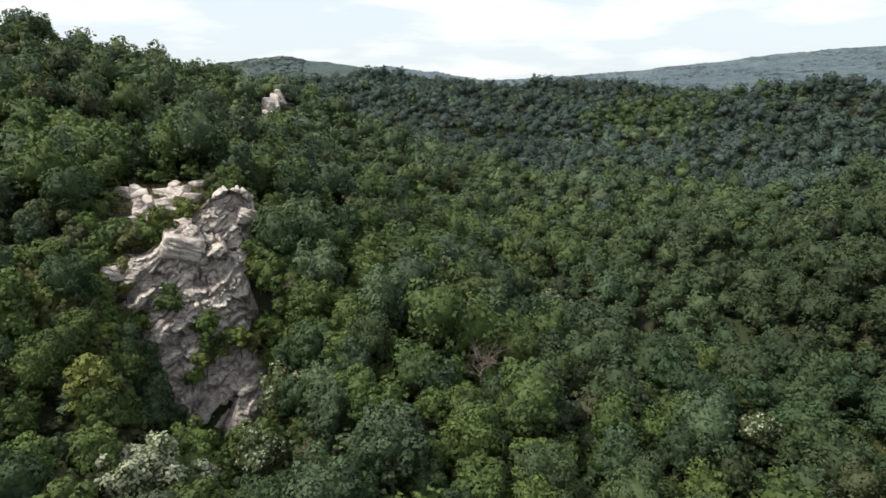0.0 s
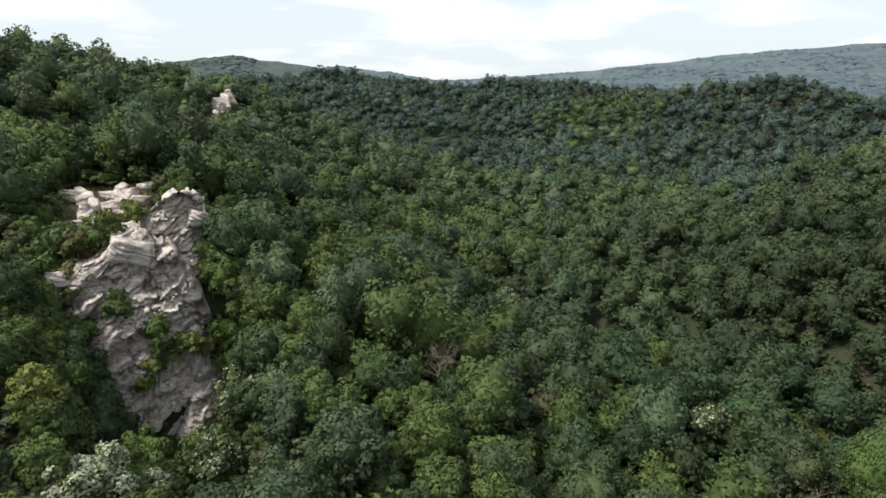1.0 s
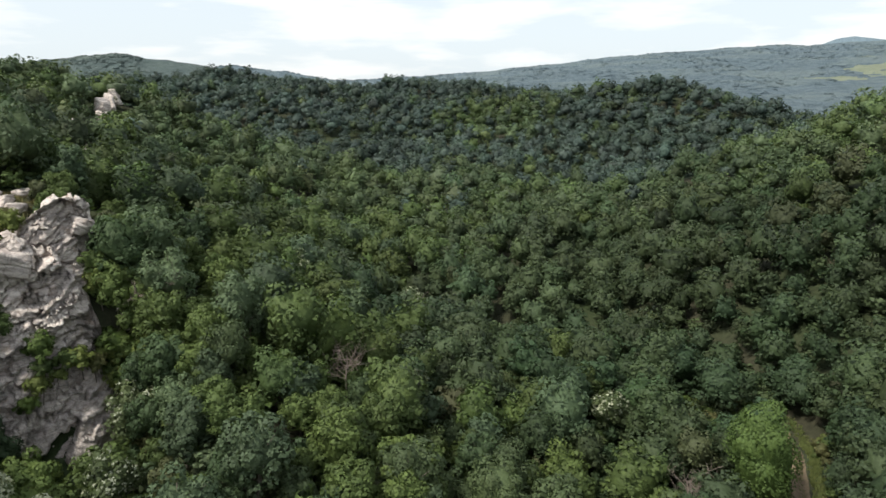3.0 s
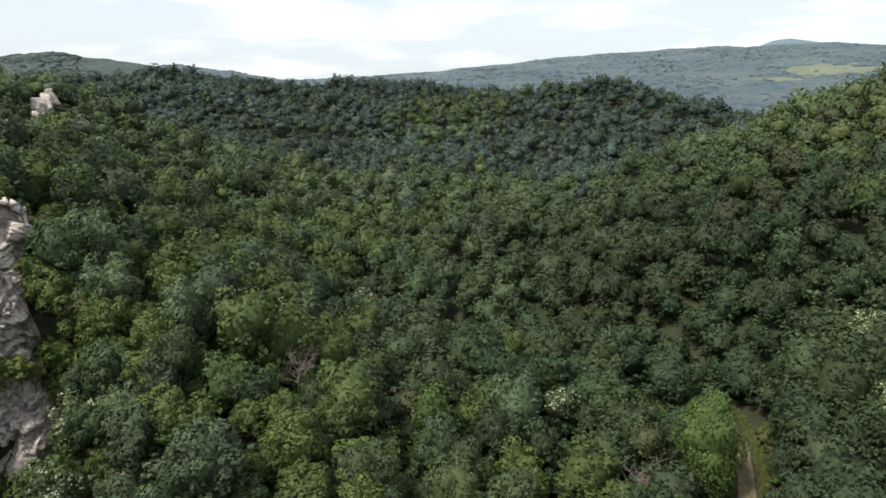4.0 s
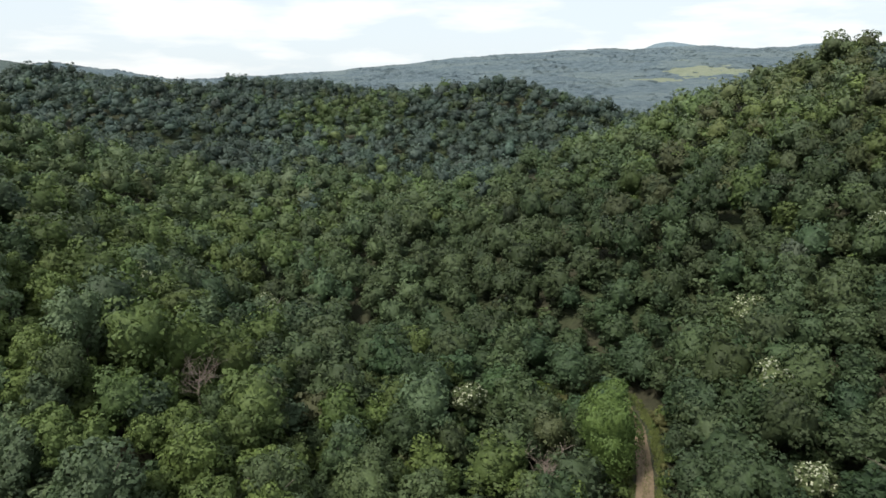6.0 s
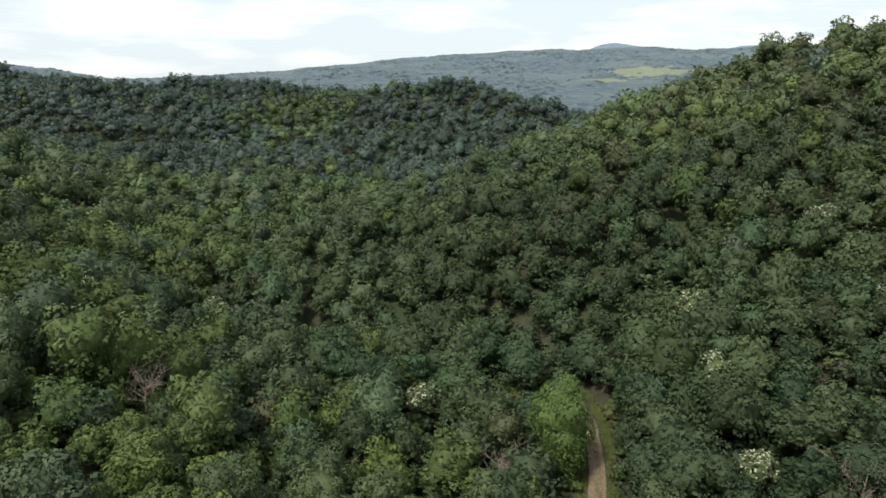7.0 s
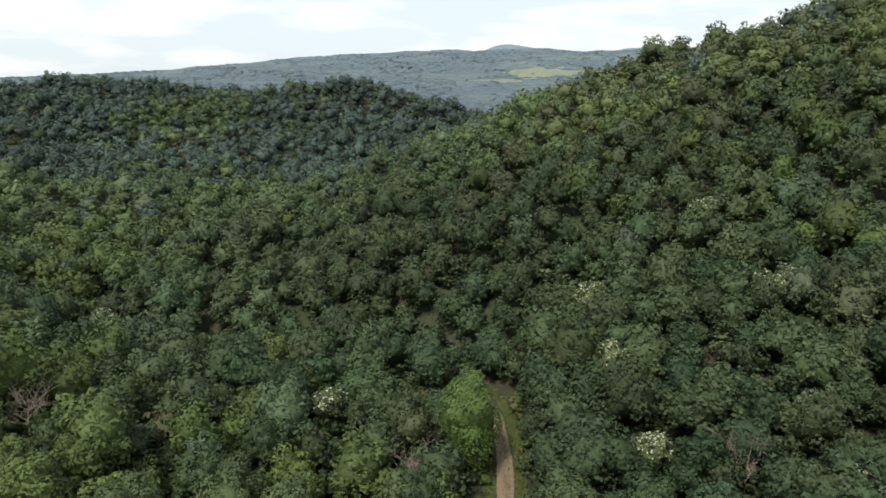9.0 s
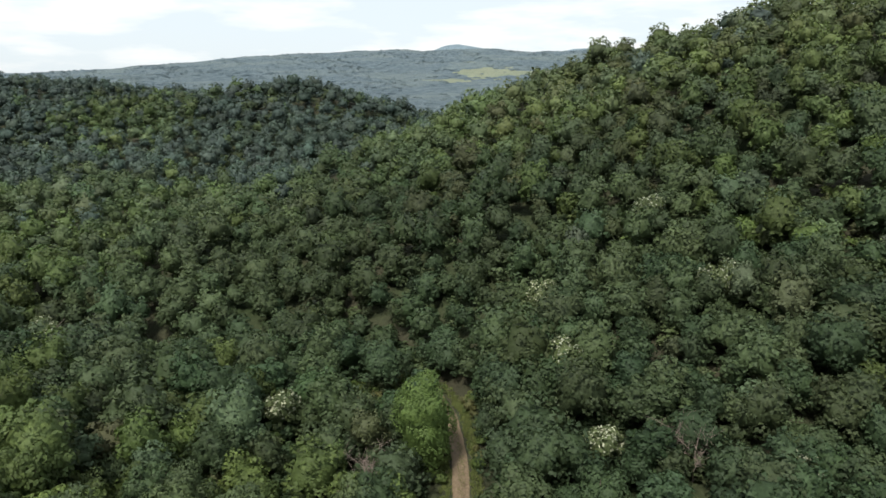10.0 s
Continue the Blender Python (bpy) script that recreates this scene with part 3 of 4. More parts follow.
def forest(name, label, x, y, rng, variants, scale_range, wide=1.0, tall=1.0):
    """Many trees in one mesh."""
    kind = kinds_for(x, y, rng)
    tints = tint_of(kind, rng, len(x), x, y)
    z = height(x, y)
    turn, grow = rng.uniform(0, math.tau, len(x)), rng.uniform(*scale_range, len(x))
    which = rng.integers(0, len(variants), len(x))
    V, F, C, N, base = [], [], [], [], 0
    for i, (v, f, nv) in enumerate(variants):
        s = np.nonzero(which == i)[0]
        if not len(s):
            continue
        c, n = np.cos(turn[s])[:, None], np.sin(turn[s])[:, None]
        g = grow[s][:, None]
        px = (v[:, 0] * c - v[:, 1] * n) * g * wide + x[s][:, None]
        py = (v[:, 0] * n + v[:, 1] * c) * g * wide + y[s][:, None]
        pz = v[:, 2] * g * rng.uniform(0.80, 1.20, (len(s), 1)) * tall + z[s][:, None]
        V.append(np.stack([px, py, pz], -1).reshape(-1, 3))
        F.append((f[None] + (np.arange(len(s)) * len(v))[:, None, None] + base).reshape(-1, 3))
        C.append(np.repeat(tints[s], len(v), axis=0))
        N.append(np.stack([nv[:, 0] * c - nv[:, 1] * n, nv[:, 0] * n + nv[:, 1] * c, np.tile(nv[:, 2], (len(s), 1))], -1).reshape(-1, 3))
        base += len(s) * len(v)
    me = mesh_from(name, np.concatenate(V), np.concatenate(F), [LEAVES], np.concatenate(C), normals=np.concatenate(N))
    return tagged(new(name, me), label, "forest", kind="stuff")


def variants(seed, n, lobes, leaves, size, core, shrink=0.80, puff=0.30, rough=0.13):
    out = []
    for i in range(n):
        rng = np.random.default_rng(seed + i)
        k = KINDS[i % len(KINDS)]
        out.append(crown_arrays(rng, rng.uniform(*k[3]), k[4], lobes, leaves, size, core, shrink, rough, puff))
    return out


NEAR_R = 132.0
# the trees nearest to the camera, each a thing of its own
proto = {}
PROTO_RNG = np.random.default_rng(5)


def tree_proto(k, i):
    if (k, i) not in proto:
        name, tint, _, (h0, h1), spread = KINDS[k]
        h = h0 + (h1 - h0) * (0.2 + 0.3 * i)
        leaves = crown_arrays(PROTO_RNG, h, spread * 1.12, 24, 3000, 0.31, ICO2, 0.78)
        proto[k, i] = (trunk_mesh(PROTO_RNG, h, BARK), leafy("crown", leaves, np.array(tint) * PROTO_RNG.uniform(0.85, 1.15)), h)
    return proto[k, i]


LABELS = {"oak": "dark green oak with a dense rounded crown", "hornbeam": "deep green hornbeam with a full leafy crown",
          "ash": "grey-green ash with an airy layered crown", "maple": "bright yellow-green maple with a bushy crown",
          "hazed_oak": "oak with a broad crown, tinted blue for distance haze",
          "linden": "silvery green linden with pale leaf undersides", "thicket": "low olive-brown hawthorn thicket, half in leaf"}


def tree(k, i, x, y, scale, turn, z=None, label="", trunk=None, crown=None):
    t, c, h = tree_proto(k, i)
    root = new("tree", None)
    root.matrix_world = pose(x, y, hz(x, y) if z is None else z, 0, 0, turn) @ Matrix.Scale(scale, 4)
    child("trunk", trunk or t, root)
    child("crown", crown or c, root)
    return tagged(root, label or LABELS[KINDS[k][0]], "tree", "trees of the near wood")


x, y, rng = plant(52, NEAR_R, 4.5, 31)
bx, by = at(38.4, 93.5)
ok = np.hypot(x - bx, y - by) > 6.2
for az, r in ((61.9, 90), (61.9, 86), (33.0, 88), (33.6, 84), (3.2, 93)):
    ok &= np.hypot(x - at(az, r)[0], y - at(az, r)[1]) > 2.0
x, y = x[ok], y[ok]
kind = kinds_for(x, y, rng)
order = np.argsort(np.hypot(x - 5, y - 20) - 40 * (np.hypot(x - CLIFF_AT[0], y - CLIFF_AT[1]) < 28))
for j in order[:299]:
    near_crag = math.hypot(x[j] - CLIFF_AT[0], y[j] - CLIFF_AT[1]) < 30 and math.hypot(x[j], y[j]) > 107
    tree(kind[j], int(rng.integers(0, 3)), x[j], y[j], rng.uniform(0.55, 1.18) * (0.8 if near_crag else 1), rng.uniform(0, 360))
lobes = [(rng.uniform(-1, 1) * 2.3 * w, rng.uniform(-1, 1) * 2.3 * w, 2.5 + 12.6 * k / 34, 1.1 + 1.4 * w)
         for k in range(35) for w in [math.sqrt(max(0.05, 1 - ((k / 34 - 0.42) / 0.62) ** 2))]]
tree(3, 2, bx, by, 1.0, 40, label="tall bright green aspen with a columnar crown by the track", trunk=trunk_mesh(rng, 15, BARK),
     crown=leafy("crown", joined(leaf_cloud(rng, lobes, 6000, 0.29), hull(rng, [(0, 0, 8.5, 2.0)] + lobes, ICO3, 0.80, 0.10)), (0.100, 0.152, 0.042)))
rest = order[299:]
rx, ry = x[rest], y[rest]
mx, my, rng2 = plant(NEAR_R, 215, 5.1, 32)
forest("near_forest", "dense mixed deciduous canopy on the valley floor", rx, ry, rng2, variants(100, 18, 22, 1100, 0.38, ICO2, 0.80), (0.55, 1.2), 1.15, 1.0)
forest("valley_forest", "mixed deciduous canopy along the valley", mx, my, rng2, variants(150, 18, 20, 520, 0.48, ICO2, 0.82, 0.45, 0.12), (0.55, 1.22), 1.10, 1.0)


def behind(x, y):
    """The far sides of the crests."""
    az, r = np.degrees(np.arctan2(x, y)), np.hypot(x, y)
    return ((az < -12.5) & (r > 325)) | ((az > 43) & (r > 335)) | ((az > 38) & (r > 520)) | (r > 655)


x, y, rng = plant(211, 400, 5.7, 33)
over = behind(x, y)
hx, hy = x[over], y[over]
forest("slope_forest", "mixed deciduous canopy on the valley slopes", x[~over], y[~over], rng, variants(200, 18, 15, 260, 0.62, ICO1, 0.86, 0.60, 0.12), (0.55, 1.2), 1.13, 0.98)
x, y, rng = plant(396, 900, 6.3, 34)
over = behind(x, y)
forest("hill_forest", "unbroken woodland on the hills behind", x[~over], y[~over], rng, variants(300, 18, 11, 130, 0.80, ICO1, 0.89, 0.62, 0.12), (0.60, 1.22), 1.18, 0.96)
ux, uy, _ = plant(50, 160, 3.7, 37)
forest("undergrowth", "hazel and hornbeam undergrowth beneath the trees", ux, uy, rng, variants(350, 14, 14, 150, 1.0, ICO1, 0.74), (0.20, 0.42), 1.7, 1.1)
bx2, by2, _ = plant(40, 210, 8.0, 35, -180, 180)
behind_us = (np.degrees(np.arctan2(bx2, by2)) > 79) | (np.degrees(np.arctan2(bx2, by2)) < -39)
forest("outer_forest", "woodland that goes on round the valley", bx2[behind_us], by2[behind_us], rng, variants(450, 8, 9, 30, 0.95, ICO1), (1.0, 1.4))
bx2, by2, _ = plant(6, 52, 5.2, 36, -180, 180)
forest("valley_floor_wood", "low wood on the valley floor below", bx2, by2, rng, variants(470, 8, 14, 120, 0.7, ICO1), (0.75, 1.1))
forest("backslope_forest", "woodland on the far side of the ridges", np.concatenate([x[over], hx])[::4], np.concatenate([y[over], hy])[::4], rng, variants(400, 6, 6, 0, 1.0, ICO1), (1.2, 1.7))


# trees in bloom: a crown with sprays of white flowers on its upper side
def blossom_tree(az, r, h, label, sprays):
    x_, y_ = at(az, r)
    lobes = lobes_of(rng, h, 0.36, 16)
    root = tree(4, 0, x_, y_, 1.0, rng.uniform(0, 360), label=label, trunk=trunk_mesh(rng, h, BARK),
                crown=leafy("crown", joined(leaf_cloud(rng, lobes, 1500, 0.34), hull(rng, lobes, ICO2, 0.8, 0.08)), (0.085, 0.11, 0.05)))
    top = [(a, b, c + 0.1, d * 1.06) for a, b, c, d in lobes if c > h * 0.5]
    child("blossom", leafy("blossom", leaf_cloud(rng, top, sprays, 0.30), (0.38, 0.40, 0.30)), root, "creamy white flower sprays")


for az, r, h in ((-25.0, 77, 11), (-26.6, 74, 9), (-21.6, 77, 10), (-15.8, 83, 10), (-13.4, 94, 11), (54.3, 90, 9), (51.2, 107, 10), (70.0, 89.5, 8), (48.5, 127, 10), (21.7, 103, 8),
                 (9.5, 161, 11), (-0.9, 127, 10), (26.0, 105, 9), (62.5, 123, 10), (57.0, 147, 10)):
    blossom_tree(az, r, h, "broad tree sprinkled with creamy white blossom", 2000 if az < -20 else 300)


tree(3, 1, *at(-28.6, 82), 1.0, 0, label="yellow-green maple below the crag", crown=leafy("crown", leaf_cloud(rng, lobes_of(rng, 9, 0.36, 16), 1500, 0.36), (0.135, 0.15, 0.042)))


# dead and leafless trees
def dead_tree(az, r, h, label, twigs=130):
    x_, y_ = at(az, r)
    root = new("dead_tree", None)
    root.location = (x_, y_, hz(x_, y_))
    bm = bmesh.new()
    limb(bm, (0, 0, -0.5), (0.2, 0.1, h * 0.55), 0.014 * h, 0.010 * h, 8)
    limb(bm, (0.2, 0.1, h * 0.53), (0.5, -0.3, h), 0.010 * h, 0.003 * h)
    me = bpy.data.meshes.new("trunk")
    bm.to_mesh(me)
    me.materials.append(DEAD)
    bm.free()
    child("trunk", me, root)
    for k in range(9):
        a, z_ = k * 2.4 + rng.uniform(-.4, .4), h * rng.uniform(0.3, 0.85)
        l = h * rng.uniform(0.22, 0.42)
        bm = bmesh.new()
        tip = Vector((l * math.cos(a), l * math.sin(a), z_ + l * rng.uniform(0.3, 0.9)))
        root_end = Vector((0.25, 0, z_))
        limb(bm, root_end, tip, 0.006 * h, 0.002 * h, 5)
        for q in range(twigs // 9):
            p0 = root_end.lerp(tip, rng.uniform(0.3, 1))
            limb(bm, p0, p0 + Vector(rng.normal(size=3) * 0.1 * h) + Vector((0, 0, 0.08 * h)), 0.0035 * h, 0.0015 * h, 4)
        me = bpy.data.meshes.new("branch")
        bm.to_mesh(me)
        me.materials.append(DEAD)
        bm.free()
        child("branch", me, root)
    return tagged(root, label, "dead tree", "dead trees")


for az, r, h, lab in ((61.9, 90.5, 8, "leafless grey-brown dead tree with fine twigs"), (-11.6, 101, 11, "tall bare grey tree with spreading limbs"), (33.0, 88, 8, "bare brown sapling among green bushes"),
                      (34.2, 87, 7, "bare brown sapling among green bushes"), (3.2, 93, 9, "half-bare grey tree in the wood"), (60.4, 92.5, 7, "leafless grey-brown dead tree with fine twigs")):
    dead_tree(az, r, h, lab)


# ---------------------------------------------------------------- the crag
def rock_mesh(rng, size, core=ICO4, dip=14.0, worn=0.10):
    """A block bounded by bedding planes and joints, with worn edges and ledges."""
    v, f = core
    n = [(0, 0, 1), (0, 0, -1), (1, 0, 0), (-1, 0, 0), (0, 1, 0), (0, -1, 0)]
    n = np.array(n, float) + rng.normal(size=(6, 3)) * 0.16
    extra = rng.normal(size=(6, 3))
    n = np.concatenate([n, extra])
    n /= np.linalg.norm(n, axis=1)[:, None]
    d = np.concatenate([rng.uniform(0.72, 1.0, 6), rng.uniform(0.85, 1.15, 6)])
    k = np.maximum(v @ n.T, 0.02) / d
    r = (k ** 14).sum(1) ** (-1 / 14)
    p = v * r[:, None] * np.array(size) * 0.5
    out = v / np.array(size)
    out /= np.linalg.norm(out, axis=1)[:, None]
    o = rng.uniform(-50, 50, 3)
    amp = worn * min(size)
    q = p + o
    rough = np.array([noise.fractal(Vector(a) * 0.5, 0.9, 2.1, 5) for a in q])
    tilt = math.tan(radians(dip))
    bed = (q[:, 2] + q[:, 0] * tilt) * 1.5 + 0.7 * np.array([noise.noise(Vector(a) * 0.35) for a in q])
    ledge = np.abs((bed % 1.0) - 0.5) * 2
    ledge = np.clip((ledge - 0.2) / 0.25, 0, 1)
    side = 1 - np.abs(out[:, 2])
    p = p + out * (amp * 0.9 * rough + 0.22 * (ledge - 0.6) * side)[:, None]
    return mesh_from("rock_block", p, f, [ROCK], smooth=True)


def crag_point(u, z_, depth):
    """Across the face, height, and depth behind the face's plane."""
    t = radians(CRAG_TURN)
    return u * math.cos(t) + (CRAG_R + depth) * math.sin(t), -u * math.sin(t) + (CRAG_R + depth) * math.cos(t), z_


def cells(a, b, seed):
    """Voronoi blocks: a random number per block, another, and the distance to the joint."""
    ia, ib = np.floor(a).astype(int), np.floor(b).astype(int)
    d1, d2 = np.full(a.shape, 9.0), np.full(a.shape, 9.0)
    pick, pick2 = np.zeros(a.shape), np.zeros(a.shape)
    for i in (-1, 0, 1):
        for j in (-1, 0, 1):
            key = (ia + i) * 127.1 + (ib + j) * 311.7 + seed * 74.7
            h1, h2, h3, h4 = (np.mod(np.sin(key * k) * 43758.5453, 1.0) for k in (1.0, 1.37, 1.91, 2.53))
            d = np.hypot(ia + i + 0.15 + 0.7 * h1 - a, ib + j + 0.15 + 0.7 * h2 - b)
            nearer = d < d1
            d2 = np.where(nearer, d1, np.minimum(d2, d))
            pick, pick2 = np.where(nearer, h3, pick), np.where(nearer, h4, pick2)
            d1 = np.where(nearer, d, d1)
    return pick, pick2, d2 - d1


crag = tagged(new("crag", None), "pale grey limestone crag with layered ledges and stains", "cliff")
crag.location = (*crag_point(0, 14, 0)[:2], 14)
rng = np.random.default_rng(71)


def rock_face(name, knots, depth0, lean, dip, seed, res=0.16, cap=9.0, bulge=1.0):
    """A fractured face between a lower and an upper outline; knots: (across, foot, head)."""
    ku, kb, kt = (np.array(c) for c in zip(*knots))
    u = np.arange(ku[0], ku[-1] + res / 2, res)
    rows = int((kt.max() - kb.min()) / res * 0.85)
    t = np.concatenate([np.linspace(0, 1, rows), 1 + np.linspace(0, 1, int(cap / res / 1.6))[1:]])
    U, T = np.meshgrid(u, t)
    foot = np.interp(U, ku, kb)
    head = np.interp(U, ku, kt) + 0.9 * (cells(U / 2.6, U * 0 + 3.3, seed + 5)[0] - 0.5)
    tt = np.minimum(T, 1)
    Z = foot + (head - foot) * tt
    over = np.maximum(T - 1, 0)
    s_ = (U - ku[0]) / (ku[-1] - ku[0]) * 2 - 1
    D = depth0 + lean * (Z - kb.min()) + 4.5 * np.abs(s_) ** 5 + over * cap
    Z = Z - over * 1.6
    # bedding dips across the face; joints cut the beds into blocks
    w = np.array([noise.fractal(Vector((a * 0.18, b * 0.18, seed)), 0.9, 2.0, 4) for a, b in zip(U.ravel(), (Z + D).ravel())]).reshape(U.shape)
    bed = (Z + 0.35 * D) + U * math.tan(radians(dip)) + 1.5 * w
    along = U - 0.25 * Z + 1.2 * w
    p1, q1, e1 = cells(along / 7.0, bed / 2.6, seed)
    p2, q2, e2 = cells(along / 2.8, bed / 1.1, seed + 1)
    p3, q3, e3 = cells(along / 1.0, bed / 0.32, seed + 2)
    fine = np.array([noise.fractal(Vector((a * 0.9, b * 0.9, seed)), 0.8, 2.1, 5) for a, b in zip(U.ravel(), (Z + D).ravel())]).reshape(U.shape)
    out = bulge * (3.2 * (p1 - 0.5) + 0.8 * (q1 - 0.5) * (along / 6.5 % 1.0) - 1.5 * np.exp(-(e1 / 0.04) ** 2)) + 1.35 * (p2 - 0.5) - 0.8 * np.exp(-(e2 / 0.05) ** 2) + 0.26 * (p3 - 0.5) - 0.16 * np.exp(-(e3 / 0.09) ** 2) + 0.14 * fine + 0.4 * w
    up = np.clip(over * 4, 0, 1)
    D = D - out * (1 - 0.5 * up)
    Z = Z + up * out * 0.8
    t0 = radians(CRAG_TURN)
    x_ = U * math.cos(t0) + (CRAG_R + D) * math.sin(t0) - crag.location.x
    y_ = -U * math.sin(t0) + (CRAG_R + D) * math.cos(t0) - crag.location.y
    n, m = U.shape
    i, j = np.meshgrid(np.arange(n - 1), np.arange(m - 1), indexing="ij")
    q = np.stack([i * m + j, i * m + j + 1, (i + 1) * m + j + 1, (i + 1) * m + j], -1).reshape(-1, 4)
    return child(name, mesh_from(name, np.stack([x_, y_, Z - 14], -1).reshape(-1, 3), q, [ROCK]), crag)


BUTTRESS = [(-12.5, 37, 39.0), (-10, 33, 40.0), (-8, 28, 40.2), (-6.5, 21, 40.3), (-3, 17, 42.0), (-1.5, 15, 43.6), (0, 12, 44.2), (2.0, 11, 43.2), (4.6, 11, 41.0),
            (6.6, 11, 38.0), (8.2, 12, 34.0), (9.2, 13, 30.0), (10.2, 14, 26.0)]
TOWER = [(0.0, 36, 43.0), (1.4, 36, 45.6), (3.4, 36, 47.2), (5.2, 36, 48.4), (7.2, 36, 48.6), (9.0, 35, 48.2), (10.0, 34, 46.5)]
SPUR = [(10.6, 26, 32), (11.6, 26, 34.6), (13.2, 26, 35.6), (14.6, 26, 34.4), (15.6, 26, 31)]
rock_face("rock_face", BUTTRESS, -2.5, 0.17, -26, 3)
rock_face("rock_tower", TOWER, 4.5, 0.12, -8, 9, cap=5.0, bulge=0.6)
rock_face("rock_spur", SPUR, 3.0, 0.15, 20, 14, cap=4.0, bulge=0.6)


def crag_block(u, z_, depth, size, core=ICO4, turn=0.0, tip=0.0, worn=0.10):
    ob = new("rock_block", rock_mesh(rng, size, core, worn=worn))
    ob.parent = crag
    x_, y_, _ = crag_point(u, z_, depth)
    ob.matrix_basis = pose(x_ - crag.location.x, y_ - crag.location.y, z_ - 14, rng.uniform(-9, 9), 14 + tip + rng.uniform(-7, 7), -CRAG_TURN + turn + rng.uniform(-16, 16))


for u, z_, dep, size in ((-1.0, 41.6, 3.0, (6.5, 6, 3.2)), (-9.8, 38.4, 3.0, (4, 4, 2.4)), (8.4, 44.6, 6.6, (3.2, 4, 2.6))):
    crag_block(u, z_, dep, size, ICO5, worn=0.12)

# loose slabs and boulders on the slope above the crag
for i in range(25):
    az, r = rng.uniform(-24.8, -19.4), rng.uniform(111, 125)
    size = (rng.uniform(1.6, 5.4), rng.uniform(1.6, 4.0), rng.uniform(1.2, 2.6))
    if i > 20:
        az, r, size = ((-27.6, 107, (3.4, 3, 3.2)), (-31.6, 105, (4, 4, 2.2)), (-30.7, 104, (2.4, 3, 1.8)), (-32.4, 106, (2.6, 2.4, 1.6)))[i - 21]
    bx_, by_ = at(az, r)
    ob = new("boulder", rock_mesh(rng, size, ICO4, worn=0.13))
    ob.matrix_world = pose(bx_, by_, hz(bx_, by_) + size[2] * 0.12, rng.uniform(-26, 26), rng.uniform(-14, 32), rng.uniform(0, 360))
    tagged(ob, "weathered pale limestone boulder on the slope", "boulder", "boulders above the crag")
# the outcrop high on the left hillside
outcrop = tagged(new("outcrop", None), "pale rock rib among trees on the hillside", "cliff")
ox, oy = at(-14.6, 230)
outcrop.location = (ox, oy, hz(ox, oy))
for az, r, dz, size in ((-13.3, 262, 5.0, (4.5, 4, 7)), (-13.7, 256, 4.5, (4, 4, 8)), (-13.0, 266, 5.5, (3.5, 4, 6)), (-13.9, 250, 3.5, (3, 3.5, 5)), (-15.7, 214, 4.5, (3, 3.5, 6)), (-15.5, 208, 4, (3.2, 3.5, 6)),
                        (-15.6, 202, 3, (2.6, 3, 5)), (-15.3, 196, 2.5, (2.5, 3, 4.5))):
    bx_, by_ = at(az, r)
    ob = child("rock_block", rock_mesh(rng, size, ICO4, worn=0.16), outcrop)
    ob.matrix_basis = Matrix.Translation(Vector((bx_, by_, hz(bx_, by_) + dz)) - outcrop.location) @ pose(0, 0, 0, rng.uniform(-12, 12), rng.uniform(-5, 25), rng.uniform(0, 360))


# ---------------------------------------------------------------- shrubs
SHRUB_TINTS = [(0.090, 0.132, 0.036), (0.080, 0.115, 0.038), (0.118, 0.145, 0.040), (0.110, 0.112, 0.046)]
shrub_protos = []
for i in range(8):
    h = 3.4
    leaves = crown_arrays(rng, h, 0.52, 10, 560, 0.28, ICO2)
    leaves[0][:, 2] -= 0.5
    shrub_protos.append((trunk_mesh(rng, h, BARK, 6, "stems"), leafy("foliage", leaves, SHRUB_TINTS[i % 4])))


def shrub(x_, y_, z_, scale, label="dense green hawthorn shrub rooted among rocks", group="shrubs about the crag"):
    st, fo = shrub_protos[int(rng.integers(0, 8))]
    root = new("shrub", None)
    root.matrix_world = pose(x_, y_, z_, 0, 0, rng.uniform(0, 360)) @ Matrix.Diagonal((scale, scale, scale * rng.uniform(0.85, 1.2), 1))
    child("stems", st, root)
    child("foliage", fo, root)
    return tagged(root, label, "shrub", group)


# in clefts and on ledges of the face: across, height, depth, scale
for u, z_, dep, sc in ((-3.4, 32.4, 0.2, 1.0), (-3.0, 34.2, 0.8, 0.6), (1.2, 28.5, -0.6, 0.95), (1.6, 26.5, -0.8, 0.7), (1.0, 24.2, -1.2, 0.8), (-0.8, 22.0, -1.6, 0.7), (4.2, 27.0, -0.6, 0.7),
                       (6.0, 26.5, -0.4, 0.9), (-7.2, 30.0, 0.4, 0.9), (-8.6, 35.2, 1.6, 0.7), (3.0, 25.6, -1.0, 0.5), (7.6, 25.0, 0.5, 0.8), (10.6, 27, 2.0, 1.1), (9.6, 35.0, 4.0, 1.0),
                       (9.2, 38.0, 5.0, 0.9), (0.4, 44.2, 7.0, 0.8), (-5.0, 40.6, 5.0, 1.1), (-3.4, 42.6, 6.0, 1.0), (-7.5, 40.4, 5.0, 1.2), (-10, 40.0, 6.0, 1.2)):
    shrub(*crag_point(u, z_, dep), sc * 1.3)
t0 = radians(CRAG_TURN)
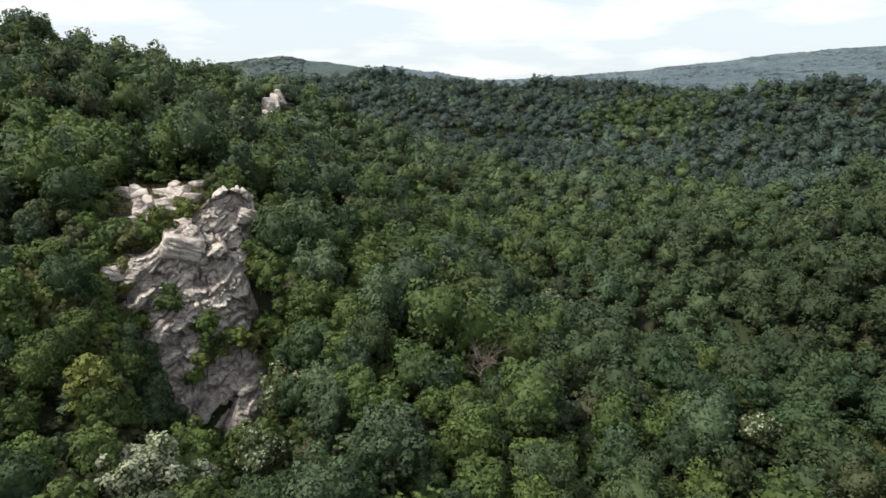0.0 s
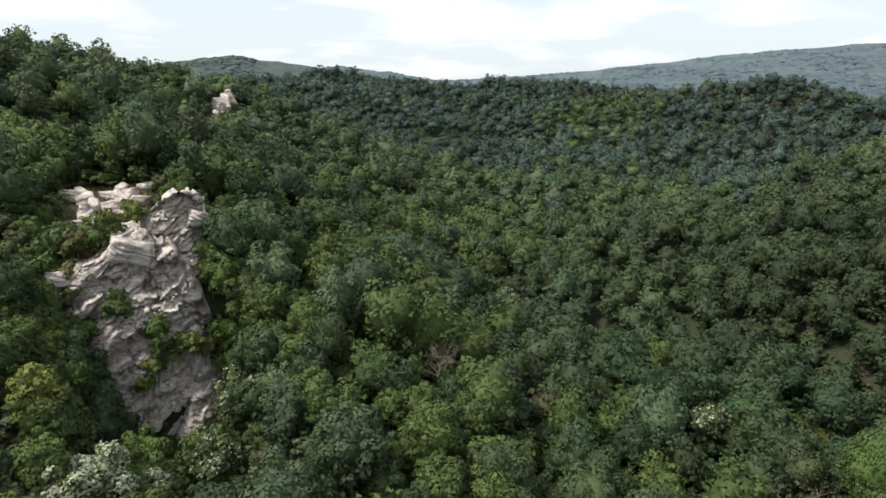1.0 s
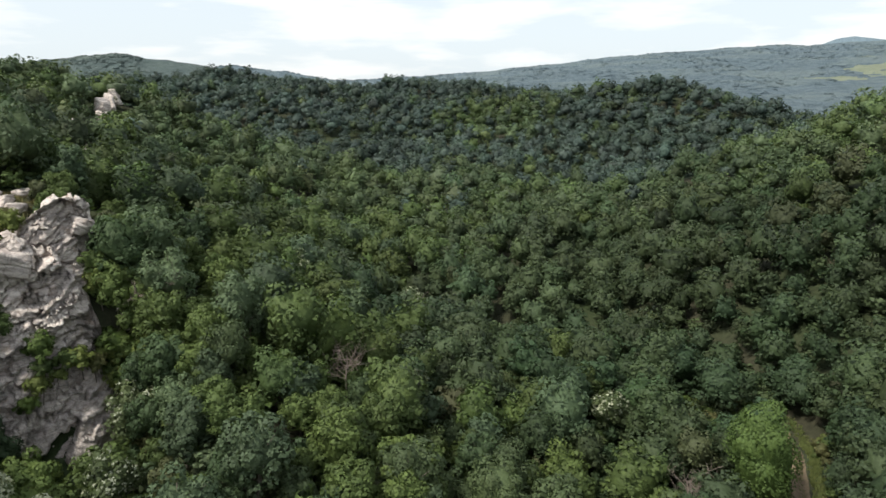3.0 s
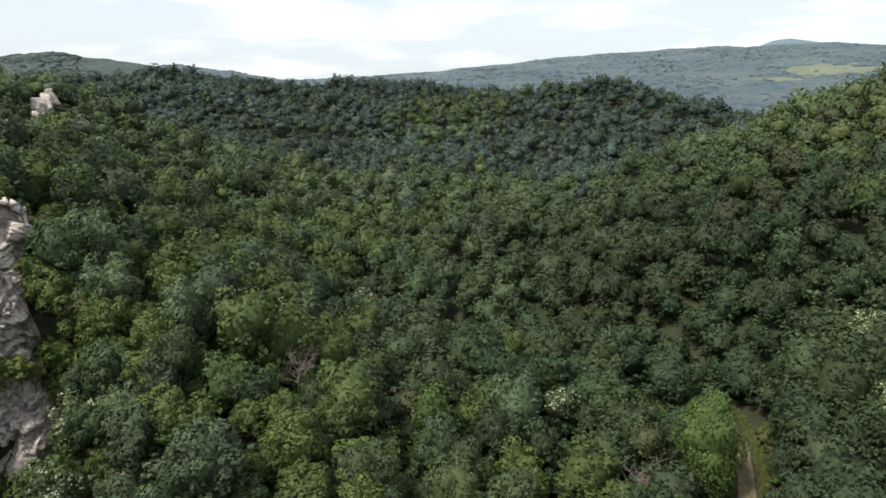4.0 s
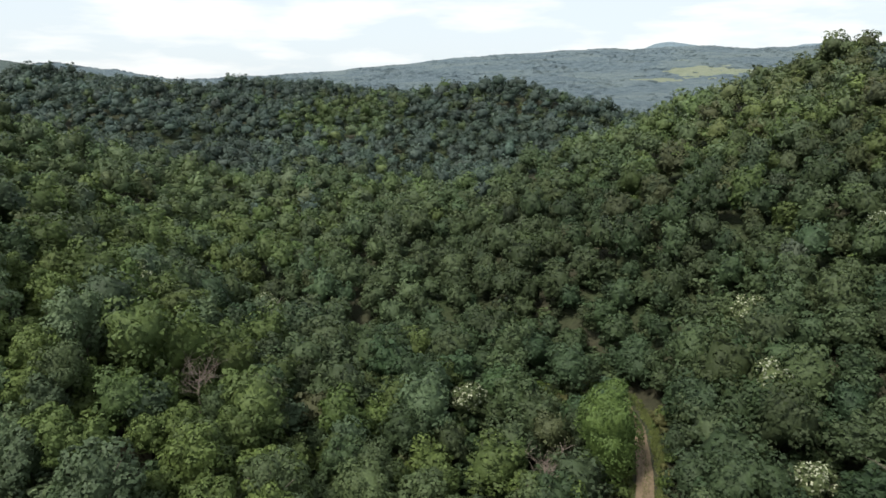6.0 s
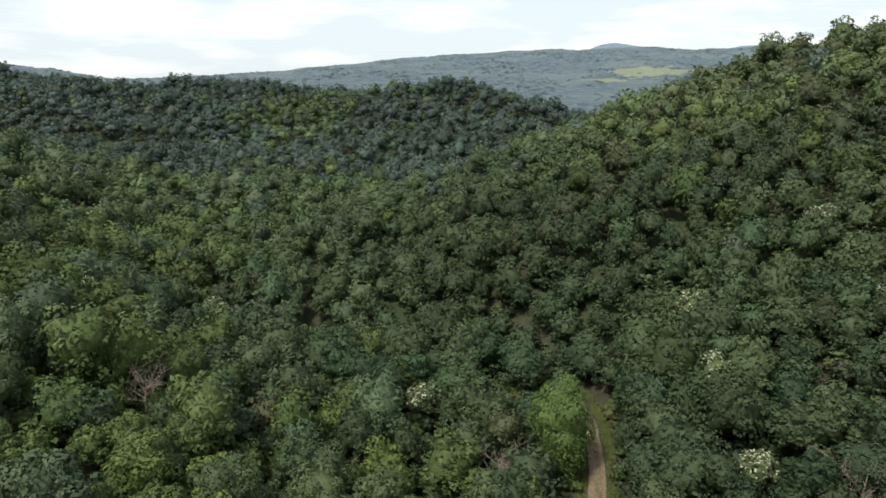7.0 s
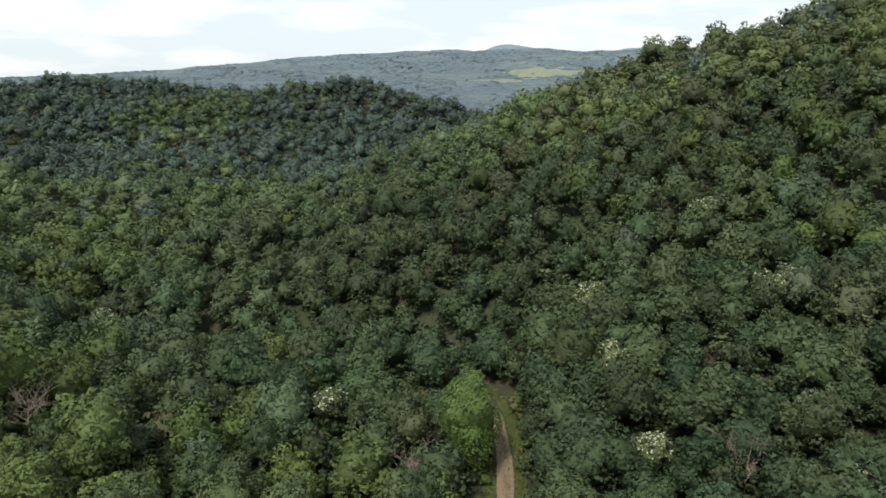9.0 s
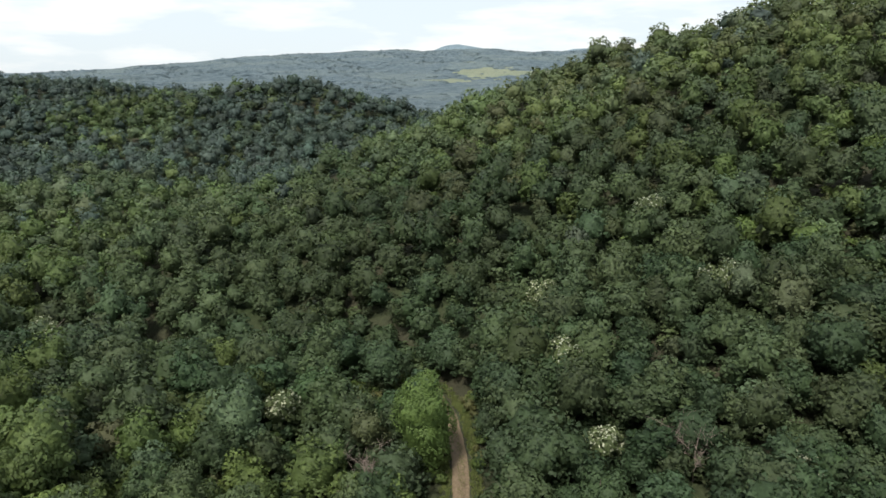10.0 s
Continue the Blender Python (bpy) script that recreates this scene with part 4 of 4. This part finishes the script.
for i in range(200):
    u, fr = ((rng.uniform(-19, 19), rng.uniform(-27, 14)), (rng.uniform(-20, -8), rng.uniform(-5, 9)), (rng.uniform(9.5, 17), rng.uniform(-7, 9)), (rng.uniform(-32, -16), rng.uniform(-10, 14)), (rng.uniform(-32, -16), rng.uniform(-10, 14)))[i % 5]
    x_ = u * math.cos(t0) + (CRAG_R - fr) * math.sin(t0)
    y_ = -u * math.sin(t0) + (CRAG_R - fr) * math.cos(t0)
    rocky = -8.5 < u < 10 and -10 < fr < 7
    slabs = -12 < u < 3 and -27 < fr < -10 and rng.uniform() < 0.25
    if rocky or slabs:
        continue
    shrub(x_, y_, hz(x_, y_), rng.uniform(0.7, 1.35) * (1.25 if fr > -8 else 0.75))
# trees at the foot of the crag
for u, fr, sc in ((-9, 5, 0.7), (-6.4, 7, 0.75), (-10.5, 3, 0.6), (-4.2, 8, 0.8), (-7.6, 3.5, 0.6), (12.5, 9, 1.0), (13.5, 4, 1.0), (15.5, 9, 1.15), (11.6, -4, 1.05), (13.4, -5, 1.15), (15.2, -2, 1.0), (12.6, -8, 1.0), (16.5, -6, 1.1), (18, 0, 1.0)):
    x_, y_, _ = crag_point(u, 0, -fr)
    tree(int(rng.choice([1, 2, 3])), int(rng.integers(0, 3)), x_, y_, sc, rng.uniform(0, 360))
# along the track
for i in range(3, len(LINE) - 2):
    d = (LINE[i + 1] - LINE[i - 1]).normalized()
    for side in (-1, 1):
        for k in range(2):
            off = side * rng.uniform(2.4, 4.4)
            q = LINE[i] + Vector((d.y, -d.x, 0)) * off
            if rng.uniform() < 0.2 and track_distance(np.array([q.x]), np.array([q.y]))[0] > 2.2:
                shrub(q.x, q.y, hz(q.x, q.y), rng.uniform(0.35, 0.8), "low leafy bush at the edge of the dirt track", "bushes along the track")


def grass(name, label, spots, mat, blade):
    """Tufts of narrow blades, all in one mesh; spots: x, y, z, radius."""
    v = []
    for x_, y_, z_, rad in spots:
        for k in range(16):
            a, d = rng.uniform(0, math.tau), rad * math.sqrt(rng.uniform(0, 1))
            b = rng.uniform(0, math.tau)
            h, w_ = blade * rng.uniform(0.6, 1.3), blade * 0.14
            px, py = x_ + d * math.cos(a), y_ + d * math.sin(a)
            lean = rng.normal(size=2) * 0.35 * h
            v += [(px - w_ * math.cos(b), py - w_ * math.sin(b), z_ - 0.15), (px + w_ * math.cos(b), py + w_ * math.sin(b), z_ - 0.15), (px + lean[0], py + lean[1], z_ + h)]
    v = np.array(v)
    return tagged(new(name, mesh_from(name, v, np.arange(len(v)).reshape(-1, 3), [mat])), label, "grass", kind="stuff")


spots = []
for i in range(260):
    az, r = rng.uniform(-27.5, -18.5), rng.uniform(109, 128)
    x_, y_ = at(az, r)
    spots.append((x_, y_, hz(x_, y_), 0.9))
grass("dry_grass", "dry yellowish grass between the slabs", spots, GRASS, 0.55)
spots = []
for i in range(len(LINE) - 30):
    d = (LINE[i + 1] - LINE[i]).normalized()
    for k in range(15):
        off = rng.choice([-1, 1]) * rng.uniform(1.45, 3.0) if k % 7 else rng.uniform(-0.25, 0.25)
        q = LINE[i] + Vector((d.y, -d.x, 0)) * off + d * rng.uniform(0, 1)
        spots.append((q.x, q.y, hz(q.x, q.y) + 0.05, 0.35))
grass("track_grass", "green grass on the verges and middle of the track", spots, HERB, 0.42)
